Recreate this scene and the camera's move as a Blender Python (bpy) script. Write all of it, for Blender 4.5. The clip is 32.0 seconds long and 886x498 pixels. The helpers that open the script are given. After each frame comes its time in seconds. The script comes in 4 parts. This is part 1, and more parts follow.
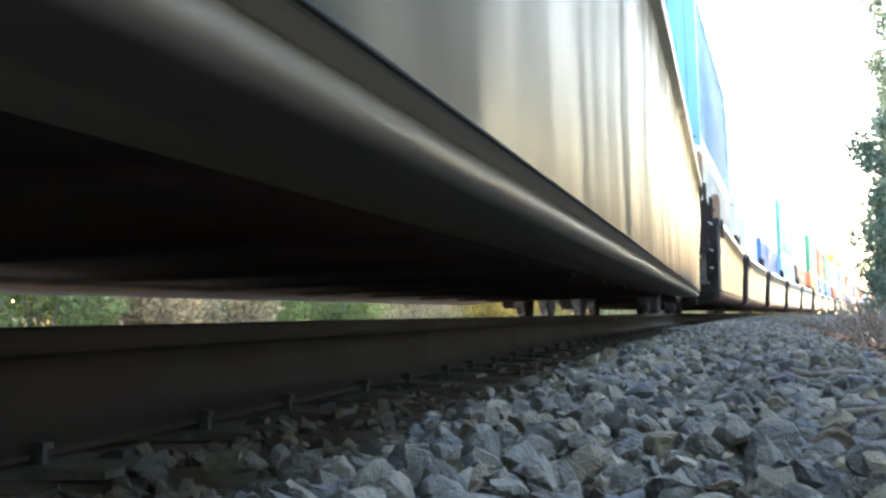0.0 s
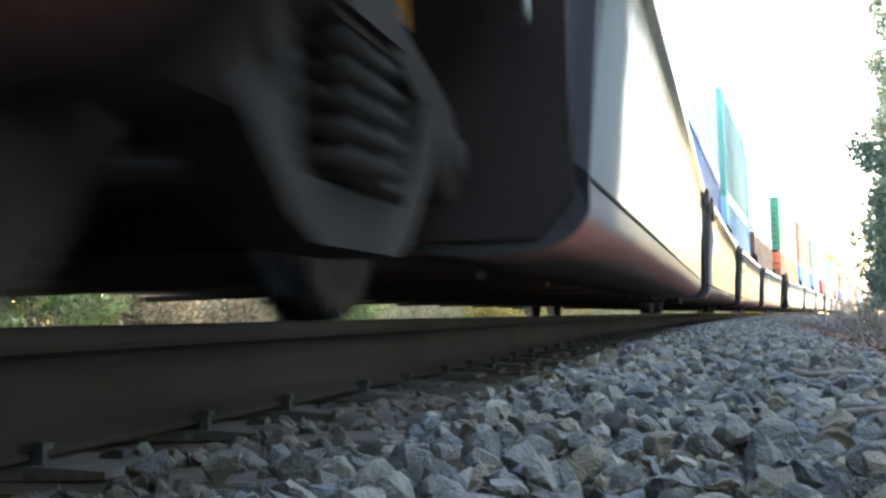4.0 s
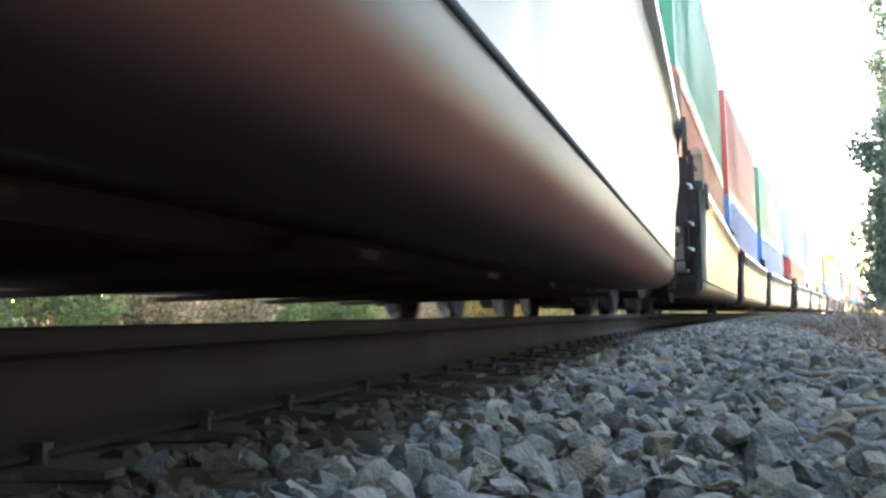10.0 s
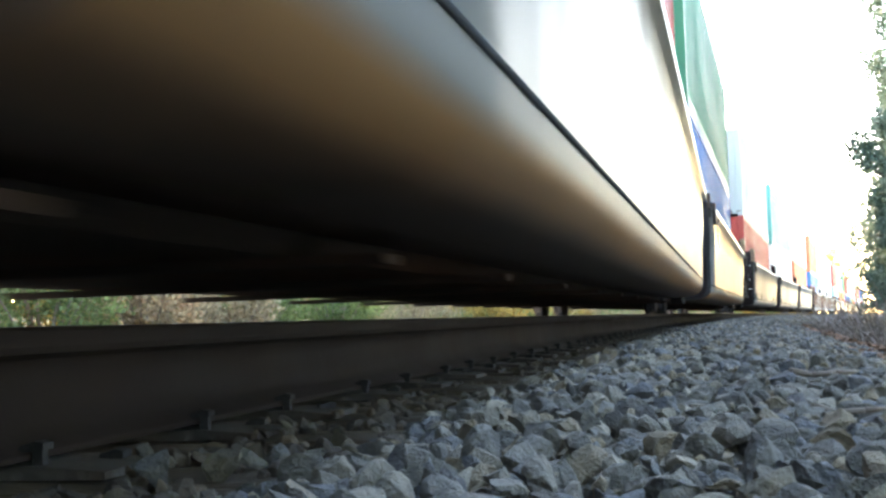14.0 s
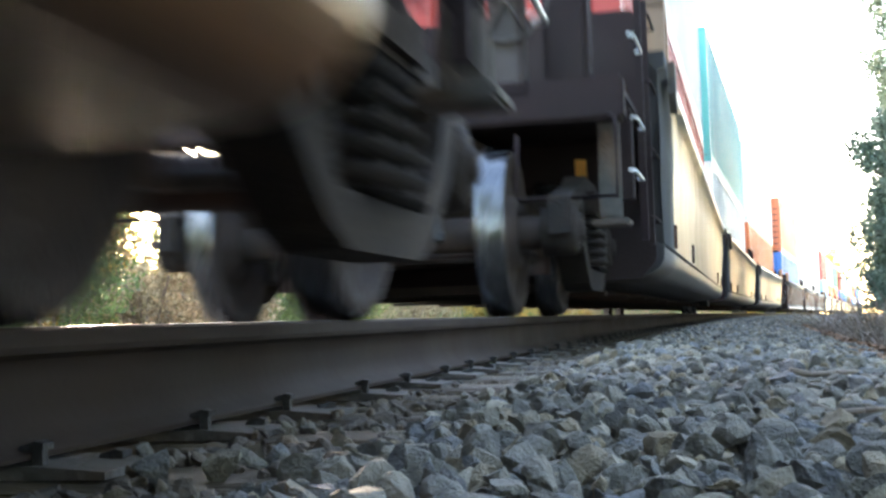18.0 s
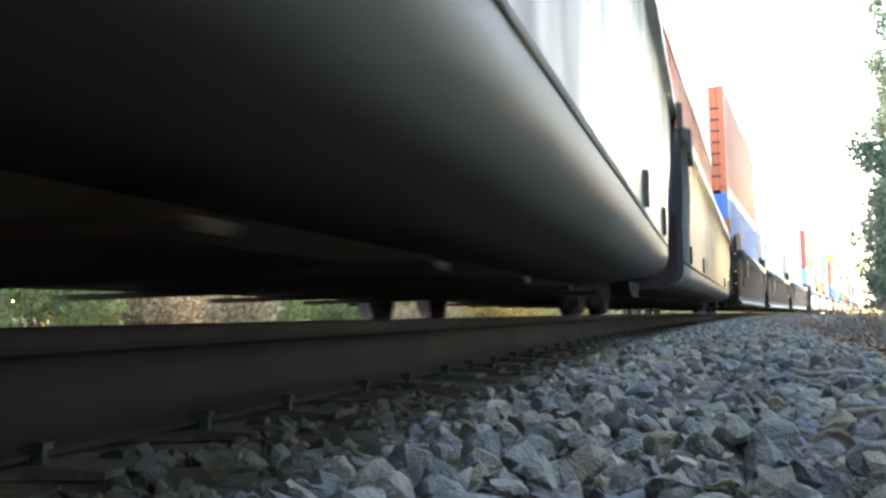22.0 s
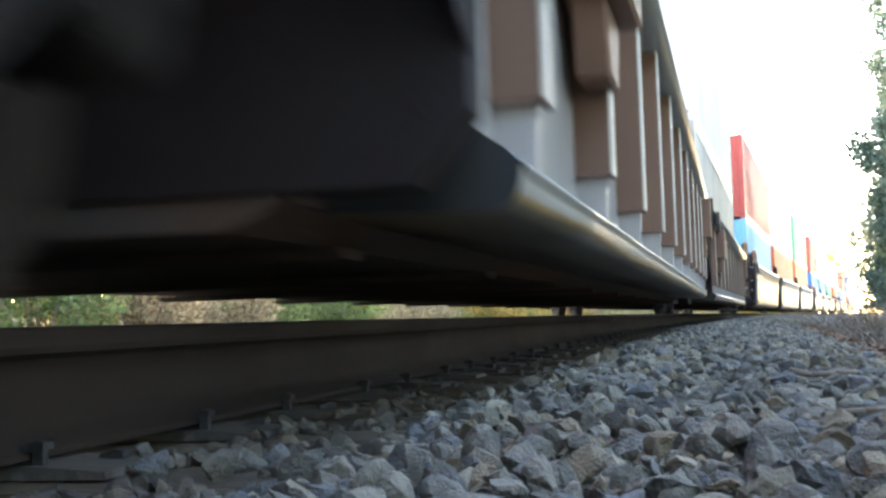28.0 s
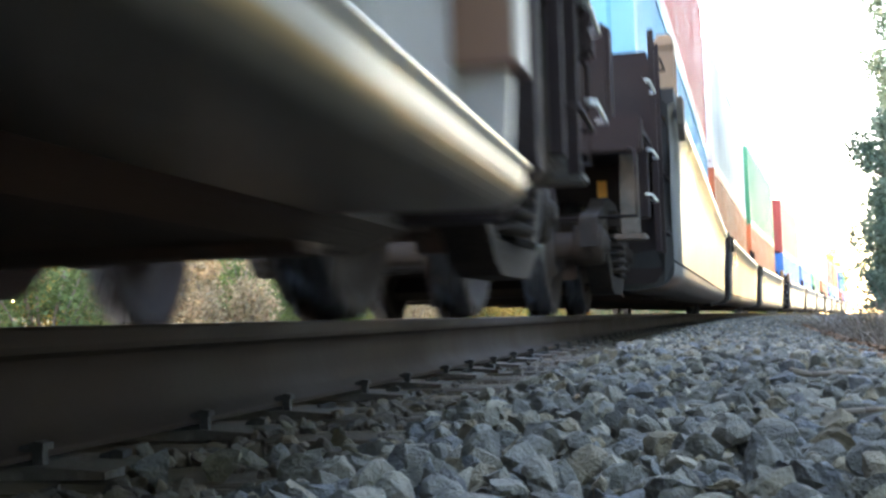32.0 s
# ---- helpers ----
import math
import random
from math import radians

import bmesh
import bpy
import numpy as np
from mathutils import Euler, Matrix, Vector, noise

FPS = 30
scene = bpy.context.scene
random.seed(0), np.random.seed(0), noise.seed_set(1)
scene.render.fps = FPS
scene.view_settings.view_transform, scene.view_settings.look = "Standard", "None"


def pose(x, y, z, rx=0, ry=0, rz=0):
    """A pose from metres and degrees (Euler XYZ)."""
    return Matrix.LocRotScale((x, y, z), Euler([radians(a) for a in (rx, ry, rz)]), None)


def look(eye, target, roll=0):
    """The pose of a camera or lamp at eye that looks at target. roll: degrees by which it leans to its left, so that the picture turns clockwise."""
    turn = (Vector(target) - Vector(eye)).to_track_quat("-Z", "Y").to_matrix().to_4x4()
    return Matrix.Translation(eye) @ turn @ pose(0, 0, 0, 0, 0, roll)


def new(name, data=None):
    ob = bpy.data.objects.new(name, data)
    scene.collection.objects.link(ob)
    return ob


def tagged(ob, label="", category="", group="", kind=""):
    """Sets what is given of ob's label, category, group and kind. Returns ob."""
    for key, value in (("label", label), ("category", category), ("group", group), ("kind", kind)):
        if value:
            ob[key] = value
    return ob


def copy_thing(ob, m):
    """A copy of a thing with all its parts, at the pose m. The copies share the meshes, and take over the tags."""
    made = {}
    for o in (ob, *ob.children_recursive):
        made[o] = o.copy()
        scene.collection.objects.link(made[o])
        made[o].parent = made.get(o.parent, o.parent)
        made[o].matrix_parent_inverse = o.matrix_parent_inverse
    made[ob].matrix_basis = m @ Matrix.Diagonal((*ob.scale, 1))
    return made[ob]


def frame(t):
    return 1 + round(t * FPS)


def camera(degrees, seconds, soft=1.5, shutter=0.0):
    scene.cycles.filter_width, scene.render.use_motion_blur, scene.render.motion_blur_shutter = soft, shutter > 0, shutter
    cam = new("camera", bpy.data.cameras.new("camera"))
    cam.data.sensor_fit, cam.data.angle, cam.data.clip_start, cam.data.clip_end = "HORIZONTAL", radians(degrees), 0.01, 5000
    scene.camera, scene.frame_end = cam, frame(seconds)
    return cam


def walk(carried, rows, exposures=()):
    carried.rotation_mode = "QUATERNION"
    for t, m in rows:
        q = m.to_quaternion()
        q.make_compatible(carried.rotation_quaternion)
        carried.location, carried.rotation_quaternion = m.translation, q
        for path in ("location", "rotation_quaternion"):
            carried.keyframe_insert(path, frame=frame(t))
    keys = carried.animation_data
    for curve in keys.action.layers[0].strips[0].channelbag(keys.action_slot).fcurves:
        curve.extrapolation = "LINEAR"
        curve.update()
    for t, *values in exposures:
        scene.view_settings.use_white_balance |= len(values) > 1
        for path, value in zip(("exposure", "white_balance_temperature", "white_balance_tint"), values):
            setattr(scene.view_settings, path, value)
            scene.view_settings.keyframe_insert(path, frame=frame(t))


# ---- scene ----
cam = camera(37.42, 32.0, 2.7, 0.6)
YAW, PITCH = radians(11.49), radians(2.668)
EYE = Vector((1.785, 0.0, 0.030))
AHEAD = Vector((-math.sin(YAW) * math.cos(PITCH), math.cos(YAW) * math.cos(PITCH), math.sin(PITCH)))
CAM_POSE = look(EYE, EYE + AHEAD, 0.41)
walk(cam, [(0, CAM_POSE), (32, CAM_POSE)], [(0, 2.78, 6900, 14), (32, 2.78, 6900, 14)])

# ---- world, sun ----
world = bpy.data.worlds.new("sky")
scene.world = world
world.use_nodes = True
wn = world.node_tree
wn.nodes.clear()
sky = wn.nodes.new("ShaderNodeTexSky")
sky.sky_type, sky.sun_disc = "NISHITA", False
SUN_EL, SUN_AZ = radians(15), radians(-26)       # azimuth from +y towards +x
sky.sun_elevation, sky.sun_rotation = SUN_EL, SUN_AZ
sky.dust_density = 0.9
bg = wn.nodes.new("ShaderNodeBackground")
bg.inputs["Strength"].default_value = 0.34
wo = wn.nodes.new("ShaderNodeOutputWorld")
wn.links.new(sky.outputs[0], bg.inputs[0])
wn.links.new(bg.outputs[0], wo.inputs[0])
sun_data = bpy.data.lights.new("sun", "SUN")
sun_data.energy, sun_data.angle, sun_data.color = 2.6, radians(0.6), (1.0, 0.84, 0.64)
sun = new("sun", sun_data)
to_sun = Vector((math.sin(SUN_AZ) * math.cos(SUN_EL), math.cos(SUN_AZ) * math.cos(SUN_EL), math.sin(SUN_EL)))
sun.matrix_world = look(to_sun * 60, (0, 0, 0))

# ---- the track's line: a curve to the right, with its cant ----
SPEED = 8.75
CANT = -0.041
_S = np.arange(-420.0, 760.0, 0.5)
_k = np.interp(_S, [-50, 20, 50, 90, 140, 200, 300, 420], [0.001904, 0.001904, 0.001547, -0.000252, 0.000307, -0.0001, 0.000198, 0.000234])
_h = np.cumsum(_k) * 0.5
_o = int(np.argmin(abs(_S)))
_h -= _h[_o]
_x, _y = np.cumsum(np.sin(_h)) * 0.5, np.cumsum(np.cos(_h)) * 0.5
_x -= _x[_o]
_y -= _y[_o]


def on_track(s, w=0.0, z=0.0, cant=True):
    """Pose at s metres along the track, w to its right, z over the railhead; y points along it."""
    h = float(np.interp(s, _S, _h))
    m = Matrix.Translation((float(np.interp(s, _S, _x)), float(np.interp(s, _S, _y)), 0)) @ Matrix.Rotation(-h, 4, "Z")
    if cant:
        m = m @ Matrix.Translation((0.755, 0, 0)) @ Matrix.Rotation(CANT, 4, "Y") @ Matrix.Translation((-0.755, 0, 0))
    return m @ Matrix.Translation((w, 0, z))


# ---- materials ----
def mat(name, base, rough=0.6, metal=0.0, var=0.25, scale=6.0, bump=0.15, dirt=None, dirt_amount=0.5, dirt_scale=1.5,
        stretch=(1, 1, 1), spec=0.5, rand=0.0, fine=60.0, backlit=0.0, palette=(), stain_shade=(), buckle=0.0, mottle=0.12):
    m = bpy.data.materials.new(name)
    m.use_nodes = True
    n, l = m.node_tree.nodes, m.node_tree.links
    b = n["Principled BSDF"]
    tc = n.new("ShaderNodeTexCoord")
    mp = n.new("ShaderNodeMapping")
    mp.inputs["Scale"].default_value = stretch
    l.new(tc.outputs["Object"], mp.inputs["Vector"])
    n1 = n.new("ShaderNodeTexNoise")
    n1.inputs["Scale"].default_value, n1.inputs["Detail"].default_value = scale, 6
    n2 = n.new("ShaderNodeTexNoise")
    n2.inputs["Scale"].default_value, n2.inputs["Detail"].default_value = fine, 4
    for q in (n1, n2):
        l.new(mp.outputs[0], q.inputs["Vector"])
    ramp = n.new("ShaderNodeMapRange")
    ramp.inputs[1].default_value, ramp.inputs[2].default_value = 0.3, 0.7
    ramp.inputs[3].default_value, ramp.inputs[4].default_value = 1 - var, 1 + var
    l.new(n1.outputs[0], ramp.inputs[0])
    mul = n.new("ShaderNodeMix")
    mul.data_type, mul.blend_type = "RGBA", "MULTIPLY"
    mul.inputs[0].default_value = 1.0
    mul.inputs[6].default_value = (*base, 1)
    l.new(ramp.outputs[0], mul.inputs[7])
    col = mul.outputs[2]
    if rand:
        oi = n.new("ShaderNodeObjectInfo")
        geo = n.new("ShaderNodeNewGeometry")
        add = n.new("ShaderNodeMath")
        add.operation = "ADD"
        l.new(oi.outputs["Random"], add.inputs[0])
        l.new(geo.outputs["Random Per Island"], add.inputs[1])
        fr = n.new("ShaderNodeMath")
        fr.operation = "FRACT"
        l.new(add.outputs[0], fr.inputs[0])
        r2 = n.new("ShaderNodeMapRange")
        r2.inputs[3].default_value, r2.inputs[4].default_value = 1 - rand, 1 + rand
        l.new(fr.outputs[0], r2.inputs[0])
        m2 = n.new("ShaderNodeMix")
        m2.data_type, m2.blend_type = "RGBA", "MULTIPLY"
        m2.inputs[0].default_value = 1.0
        l.new(col, m2.inputs[6])
        l.new(r2.outputs[0], m2.inputs[7])
        col = m2.outputs[2]
    if palette:
        cr = n.new("ShaderNodeValToRGB")
        cr.color_ramp.interpolation = "CONSTANT"
        while len(cr.color_ramp.elements) < len(palette):
            cr.color_ramp.elements.new(0.5)
        for i, c in enumerate(palette):
            cr.color_ramp.elements[i].position = i / len(palette)
            cr.color_ramp.elements[i].color = (*c, 1)
        l.new(fr.outputs[0], cr.inputs[0])
        l.new(cr.outputs[0], mul.inputs[6])
    if stain_shade:
        # (height, colour) pairs: rust along the plate's edges and painted-in shade below, with a wavering outline
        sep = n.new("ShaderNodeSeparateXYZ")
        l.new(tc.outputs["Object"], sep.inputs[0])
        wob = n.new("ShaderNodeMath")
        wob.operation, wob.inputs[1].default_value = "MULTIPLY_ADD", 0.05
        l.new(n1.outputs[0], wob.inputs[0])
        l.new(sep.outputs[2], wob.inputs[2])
        z0, z1 = stain_shade[0][0], stain_shade[-1][0]
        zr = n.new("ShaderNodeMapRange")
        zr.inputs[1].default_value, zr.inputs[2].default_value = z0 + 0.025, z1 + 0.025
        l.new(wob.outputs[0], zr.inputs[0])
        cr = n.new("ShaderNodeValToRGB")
        while len(cr.color_ramp.elements) < len(stain_shade):
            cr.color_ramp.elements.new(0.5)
        for i, (z, c) in enumerate(stain_shade):
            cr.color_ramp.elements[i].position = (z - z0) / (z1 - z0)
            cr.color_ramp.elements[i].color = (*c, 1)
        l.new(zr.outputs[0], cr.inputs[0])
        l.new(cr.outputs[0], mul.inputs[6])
    if dirt:
        n3 = n.new("ShaderNodeTexNoise")
        n3.inputs["Scale"].default_value, n3.inputs["Detail"].default_value = dirt_scale, 8
        l.new(mp.outputs[0], n3.inputs["Vector"])
        r3 = n.new("ShaderNodeMapRange")
        r3.inputs[1].default_value, r3.inputs[2].default_value = 0.45, 0.68
        r3.inputs[4].default_value = dirt_amount
        l.new(n3.outputs[0], r3.inputs[0])
        m3 = n.new("ShaderNodeMix")
        m3.data_type = "RGBA"
        m3.inputs[7].default_value = (*dirt, 1)
        l.new(r3.outputs[0], m3.inputs[0])
        l.new(col, m3.inputs[6])
        col = m3.outputs[2]
    l.new(col, b.inputs["Base Color"])
    rr = n.new("ShaderNodeMapRange")
    rr.inputs[1].default_value, rr.inputs[2].default_value = 0.3, 0.7
    rr.inputs[3].default_value, rr.inputs[4].default_value = max(0.05, rough - mottle), min(1, rough + mottle)
    l.new(n1.outputs[0], rr.inputs[0])
    l.new(rr.outputs[0], b.inputs["Roughness"])
    b.inputs["Metallic"].default_value = metal
    b.inputs["Specular IOR Level"].default_value = spec
    if bump:
        bp = n.new("ShaderNodeBump")
        bp.inputs["Strength"].default_value, bp.inputs["Distance"].default_value = bump, 0.02
        mx = n.new("ShaderNodeMath")
        mx.operation = "ADD"
        l.new(n1.outputs[0], mx.inputs[0])
        l.new(n2.outputs[0], mx.inputs[1])
        l.new(mx.outputs[0], bp.inputs["Height"])
        l.new(bp.outputs[0], b.inputs["Normal"])
        if buckle:
            # plates pulled out of true between their welds
            mb = n.new("ShaderNodeMapping")
            mb.inputs["Scale"].default_value = (1.0, 1.3, 0.28)
            l.new(tc.outputs["Object"], mb.inputs["Vector"])
            nb = n.new("ShaderNodeTexNoise")
            nb.inputs["Scale"].default_value, nb.inputs["Detail"].default_value = 1.0, 2
            l.new(mb.outputs[0], nb.inputs["Vector"])
            b2 = n.new("ShaderNodeBump")
            b2.inputs["Strength"].default_value, b2.inputs["Distance"].default_value = 1.0, buckle
            l.new(nb.outputs[0], b2.inputs["Height"])
            l.new(b2.outputs[0], bp.inputs["Normal"])
    if backlit:
        tr = n.new("ShaderNodeBsdfTranslucent")
        l.new(col, tr.inputs[0])
        ms = n.new("ShaderNodeMixShader")
        ms.inputs[0].default_value = backlit
        l.new(b.outputs[0], ms.inputs[1])
        l.new(tr.outputs[0], ms.inputs[2])
        l.new(ms.outputs[0], n["Material Output"].inputs[0])
    return m


RUST, DUST = (0.16, 0.085, 0.05), (0.30, 0.27, 0.23)
STONE_HUES = ((0.145, 0.138, 0.125), (0.200, 0.175, 0.134), (0.165, 0.157, 0.138), (0.066, 0.061, 0.054), (0.215, 0.196, 0.160), (0.147, 0.141, 0.129), (0.205, 0.166, 0.112), (0.092, 0.090, 0.090),
              (0.184, 0.168, 0.142), (0.112, 0.106, 0.094), (0.250, 0.225, 0.176), (0.118, 0.121, 0.130))
STONE_HUES = tuple((r * 1.04, g, b * 0.95) for r, g, b in STONE_HUES)
M_STONE = mat("ballast_stone", (0.13, 0.13, 0.13), 0.85, var=0.34, scale=42, bump=0.5, dirt=(0.195, 0.17, 0.13), dirt_amount=0.55, dirt_scale=30, rand=0.15, fine=210, palette=STONE_HUES)
M_STONE_NEAR = mat("ballast_stone_loose", (0.13, 0.13, 0.13), 0.85, var=0.26, scale=1.5, bump=0.5, dirt=(0.195, 0.17, 0.13), dirt_amount=0.55, dirt_scale=1.1, rand=0.15, fine=7, palette=STONE_HUES)
STAIN_SHADE_HUES = ((0.118, 0.096, 0.076), (0.148, 0.115, 0.085), (0.096, 0.078, 0.064), (0.058, 0.048, 0.041), (0.168, 0.140, 0.110), (0.108, 0.092, 0.080), (0.133, 0.097, 0.067))
M_STONE_STAIN_SHADE = mat("ballast_stone_stain_shade", (0.12, 0.1, 0.09), 0.9, var=0.3, scale=42, bump=0.35, dirt=(0.115, 0.082, 0.054), dirt_amount=0.6, dirt_scale=30, rand=0.15, fine=210, palette=STAIN_SHADE_HUES)
M_GROUND = mat("ballast_ground", (0.085, 0.083, 0.08), 0.9, var=0.45, scale=22, bump=1.0, dirt=(0.11, 0.095, 0.075), dirt_scale=0.4, fine=70)
M_EARTH = mat("earth", (0.17, 0.14, 0.10), 0.95, var=0.35, scale=1.2, bump=0.6, dirt=(0.12, 0.13, 0.05), dirt_amount=0.6, dirt_scale=0.3)
M_TIE = mat("tie_wood", (0.085, 0.064, 0.046), 0.85, var=0.35, scale=5, bump=0.6, dirt=(0.20, 0.145, 0.09), dirt_amount=0.6, dirt_scale=1.6, stretch=(0.35, 4, 4), rand=0.3)
M_RAIL = mat("rail_steel_brown", (0.031, 0.0195, 0.0145), 0.82, spec=0.25, metal=0.0, var=0.2, scale=2.0, bump=0.04, dirt=(0.044, 0.027, 0.018), dirt_amount=0.6, dirt_scale=1.1, fine=25)
M_RAILTOP = mat("rail_running_face", (0.22, 0.215, 0.21), 0.32, metal=0.9, var=0.2, scale=4, bump=0.05)
M_PLATE = mat("plate_steel", (0.092, 0.080, 0.069), 0.8, metal=0.05, var=0.35, scale=14, bump=0.35, dirt=RUST, dirt_scale=6, rand=0.2)
M_SPIKE = mat("spike_steel", (0.045, 0.04, 0.038), 0.7, metal=0.2, var=0.3, scale=30, bump=0.3)
M_WELL = mat("well_paint_grey", (0.200, 0.195, 0.196), 0.31, mottle=0.05, spec=0.10, var=0.12, scale=0.7, bump=0.05, dirt=(0.19, 0.165, 0.145), dirt_amount=0.45, dirt_scale=0.8, stretch=(1, 0.35, 1.0), fine=8, buckle=0.018)
M_WELL_B = mat("well_paint_tan", (0.205, 0.196, 0.188), 0.31, mottle=0.05, spec=0.10, var=0.12, scale=0.7, bump=0.05, dirt=(0.18, 0.15, 0.12), dirt_amount=0.5, dirt_scale=0.9, stretch=(1, 0.35, 1.0), fine=8, buckle=0.018)
M_WELL_D = mat("well_paint_dull_grey", (0.150, 0.150, 0.154), 0.38, mottle=0.10, spec=0.07, var=0.18, scale=0.9, bump=0.08, dirt=(0.095, 0.092, 0.092), dirt_amount=0.7, dirt_scale=1.2, stretch=(1, 0.5, 0.6), fine=8, buckle=0.06)
M_WELL_P = mat("well_paint_dull_tan", (0.135, 0.120, 0.106), 0.36, mottle=0.06, spec=0.10, var=0.14, scale=0.9, bump=0.05, dirt=(0.11, 0.096, 0.082), dirt_amount=0.5, dirt_scale=1.1, stretch=(1, 0.8, 0.3), fine=9, buckle=0.07)
M_WELL_C = mat("well_paint_brown", (0.21, 0.112, 0.074), 0.5, spec=0.25, var=0.18, scale=1.2, bump=0.08, dirt=(0.16, 0.095, 0.07), dirt_amount=0.4, dirt_scale=1.2, stretch=(1, 0.5, 0.5), fine=12)
M_SHEET = mat("side_sheet_worn", (0.46, 0.425, 0.40), 0.34, spec=0.25, var=0.18, scale=1.2, bump=0.06, dirt=(0.16, 0.12, 0.10), dirt_amount=0.5, dirt_scale=1.5, stretch=(1, 0.6, 0.4), fine=10, buckle=0.02)
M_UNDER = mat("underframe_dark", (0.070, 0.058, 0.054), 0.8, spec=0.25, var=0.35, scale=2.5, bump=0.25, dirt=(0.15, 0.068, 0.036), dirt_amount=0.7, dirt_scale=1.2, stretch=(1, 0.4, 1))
M_FLOOR = mat("well_floor_rust", (0.085, 0.068, 0.060), 0.8, spec=0.2, var=0.35, scale=2.5, bump=0.25, dirt=(0.20, 0.085, 0.045), dirt_amount=0.7, dirt_scale=0.9, stretch=(1, 0.25, 1))
M_BULK = mat("bulkhead_maroon", (0.025, 0.0155, 0.0155), 0.8, spec=0.2, var=0.3, scale=2, bump=0.15, dirt=(0.038, 0.028, 0.025), dirt_scale=1.5)


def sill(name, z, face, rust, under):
    """A painted lower plate up to its seam at z: rusty along the corner, its shade painted in underneath."""
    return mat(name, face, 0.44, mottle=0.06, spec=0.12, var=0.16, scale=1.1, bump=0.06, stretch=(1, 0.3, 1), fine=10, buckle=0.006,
               stain_shade=((z - 0.205, under), (z - 0.165, rust), (z - 0.125, rust), (z - 0.075, face), (z, face)))


# last colour: the underside's shade, painted dark
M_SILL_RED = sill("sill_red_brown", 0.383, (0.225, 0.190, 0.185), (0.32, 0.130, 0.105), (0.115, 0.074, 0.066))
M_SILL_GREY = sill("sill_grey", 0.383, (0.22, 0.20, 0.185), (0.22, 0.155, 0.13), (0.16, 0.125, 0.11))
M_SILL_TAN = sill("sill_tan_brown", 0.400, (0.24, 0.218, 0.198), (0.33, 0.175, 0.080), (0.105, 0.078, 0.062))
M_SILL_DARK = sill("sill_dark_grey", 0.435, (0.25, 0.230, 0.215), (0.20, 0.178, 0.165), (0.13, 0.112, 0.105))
# in these two the lowest colours also stand in for shade underneath
M_SILL_RIB = mat("sill_gold_edge", (0.25, 0.22, 0.19), 0.40, spec=0.30, var=0.2, scale=1.5, bump=0.08, stretch=(1, 0.3, 1), fine=14,
                 stain_shade=((0.190, (0.15, 0.125, 0.10)), (0.205, (0.17, 0.13, 0.09)), (0.219, (0.40, 0.26, 0.12)), (0.229, (0.43, 0.38, 0.33)), (0.35, (0.45, 0.42, 0.39))))
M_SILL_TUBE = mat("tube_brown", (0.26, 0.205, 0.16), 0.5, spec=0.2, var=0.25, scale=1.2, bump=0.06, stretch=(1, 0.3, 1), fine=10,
                  stain_shade=((0.170, (0.13, 0.11, 0.10)), (0.190, (0.18, 0.135, 0.11)), (0.205, (0.27, 0.21, 0.165)), (0.24, (0.25, 0.20, 0.16))))
M_LITTER = mat("leaf_litter", (0.22, 0.115, 0.06), 0.85, var=0.3, scale=8, bump=0.1, rand=0.5)
M_SEAM = mat("seam_black", (0.03, 0.027, 0.026), 0.8, var=0.3, scale=8, bump=0.1)
M_TRUCK = mat("cast_truck_brown", (0.024, 0.019, 0.017), 0.88, spec=0.2, var=0.35, scale=6, bump=0.4, dirt=(0.058, 0.041, 0.031), dirt_amount=0.6, dirt_scale=3)
M_WHEEL = mat("wheel_plate_rust", (0.045, 0.031, 0.025), 0.8, spec=0.25, var=0.3, scale=8, bump=0.3)
M_TREAD = mat("wheel_tread_bright", (0.15, 0.15, 0.155), 0.26, metal=1.0, var=0.15, scale=10, bump=0.03)
M_FLANGE_LIT = mat("rib_flange_lit_tan", (0.50, 0.45, 0.39), 0.45, var=0.2, scale=3, bump=0.08, dirt=(0.25, 0.19, 0.15), dirt_scale=2, stretch=(1, 1, 0.4))
M_BRACKET = mat("bracket_tan_brown", (0.33, 0.20, 0.12), 0.55, var=0.2, scale=4, bump=0.1, dirt=(0.20, 0.11, 0.07), dirt_scale=3)
M_GRAB = mat("grab_iron_white", (0.72, 0.72, 0.70), 0.45, var=0.12, scale=12, bump=0.05)
M_AMBER = mat("plate_amber", (0.75, 0.33, 0.07), 0.35, var=0.1, scale=10, bump=0.02)
M_RUBBER = mat("hose_rubber", (0.02, 0.02, 0.02), 0.7, var=0.2, scale=10, bump=0.1)
PAINT = {
    "white": (0.70, 0.70, 0.68), "grey": (0.45, 0.45, 0.43), "blue": (0.035, 0.15, 0.42), "light blue": (0.16, 0.40, 0.58),
    "teal": (0.05, 0.30, 0.28), "green": (0.02, 0.20, 0.10), "red": (0.42, 0.05, 0.04), "orange": (0.55, 0.13, 0.05),
    "maroon": (0.15, 0.055, 0.05), "navy": (0.02, 0.05, 0.16),
}
M_CONT = {k: mat("container_" + k.replace(" ", "_"), v, 0.42, spec=0.35, var=0.10, scale=1.0, bump=0.03, dirt=tuple(0.55 * q + 0.05 for q in v),
                 dirt_amount=0.5, dirt_scale=1.3, stretch=(1, 1, 0.25), fine=10) for k, v in PAINT.items()}
M_LEAF = mat("leaf_green", (0.16, 0.21, 0.07), 0.6, var=0.3, scale=3, bump=0, rand=0.45, backlit=0.45)
M_LEAF_Y = mat("leaf_yellow", (0.42, 0.29, 0.07), 0.6, var=0.3, scale=3, bump=0, rand=0.4, backlit=0.45)
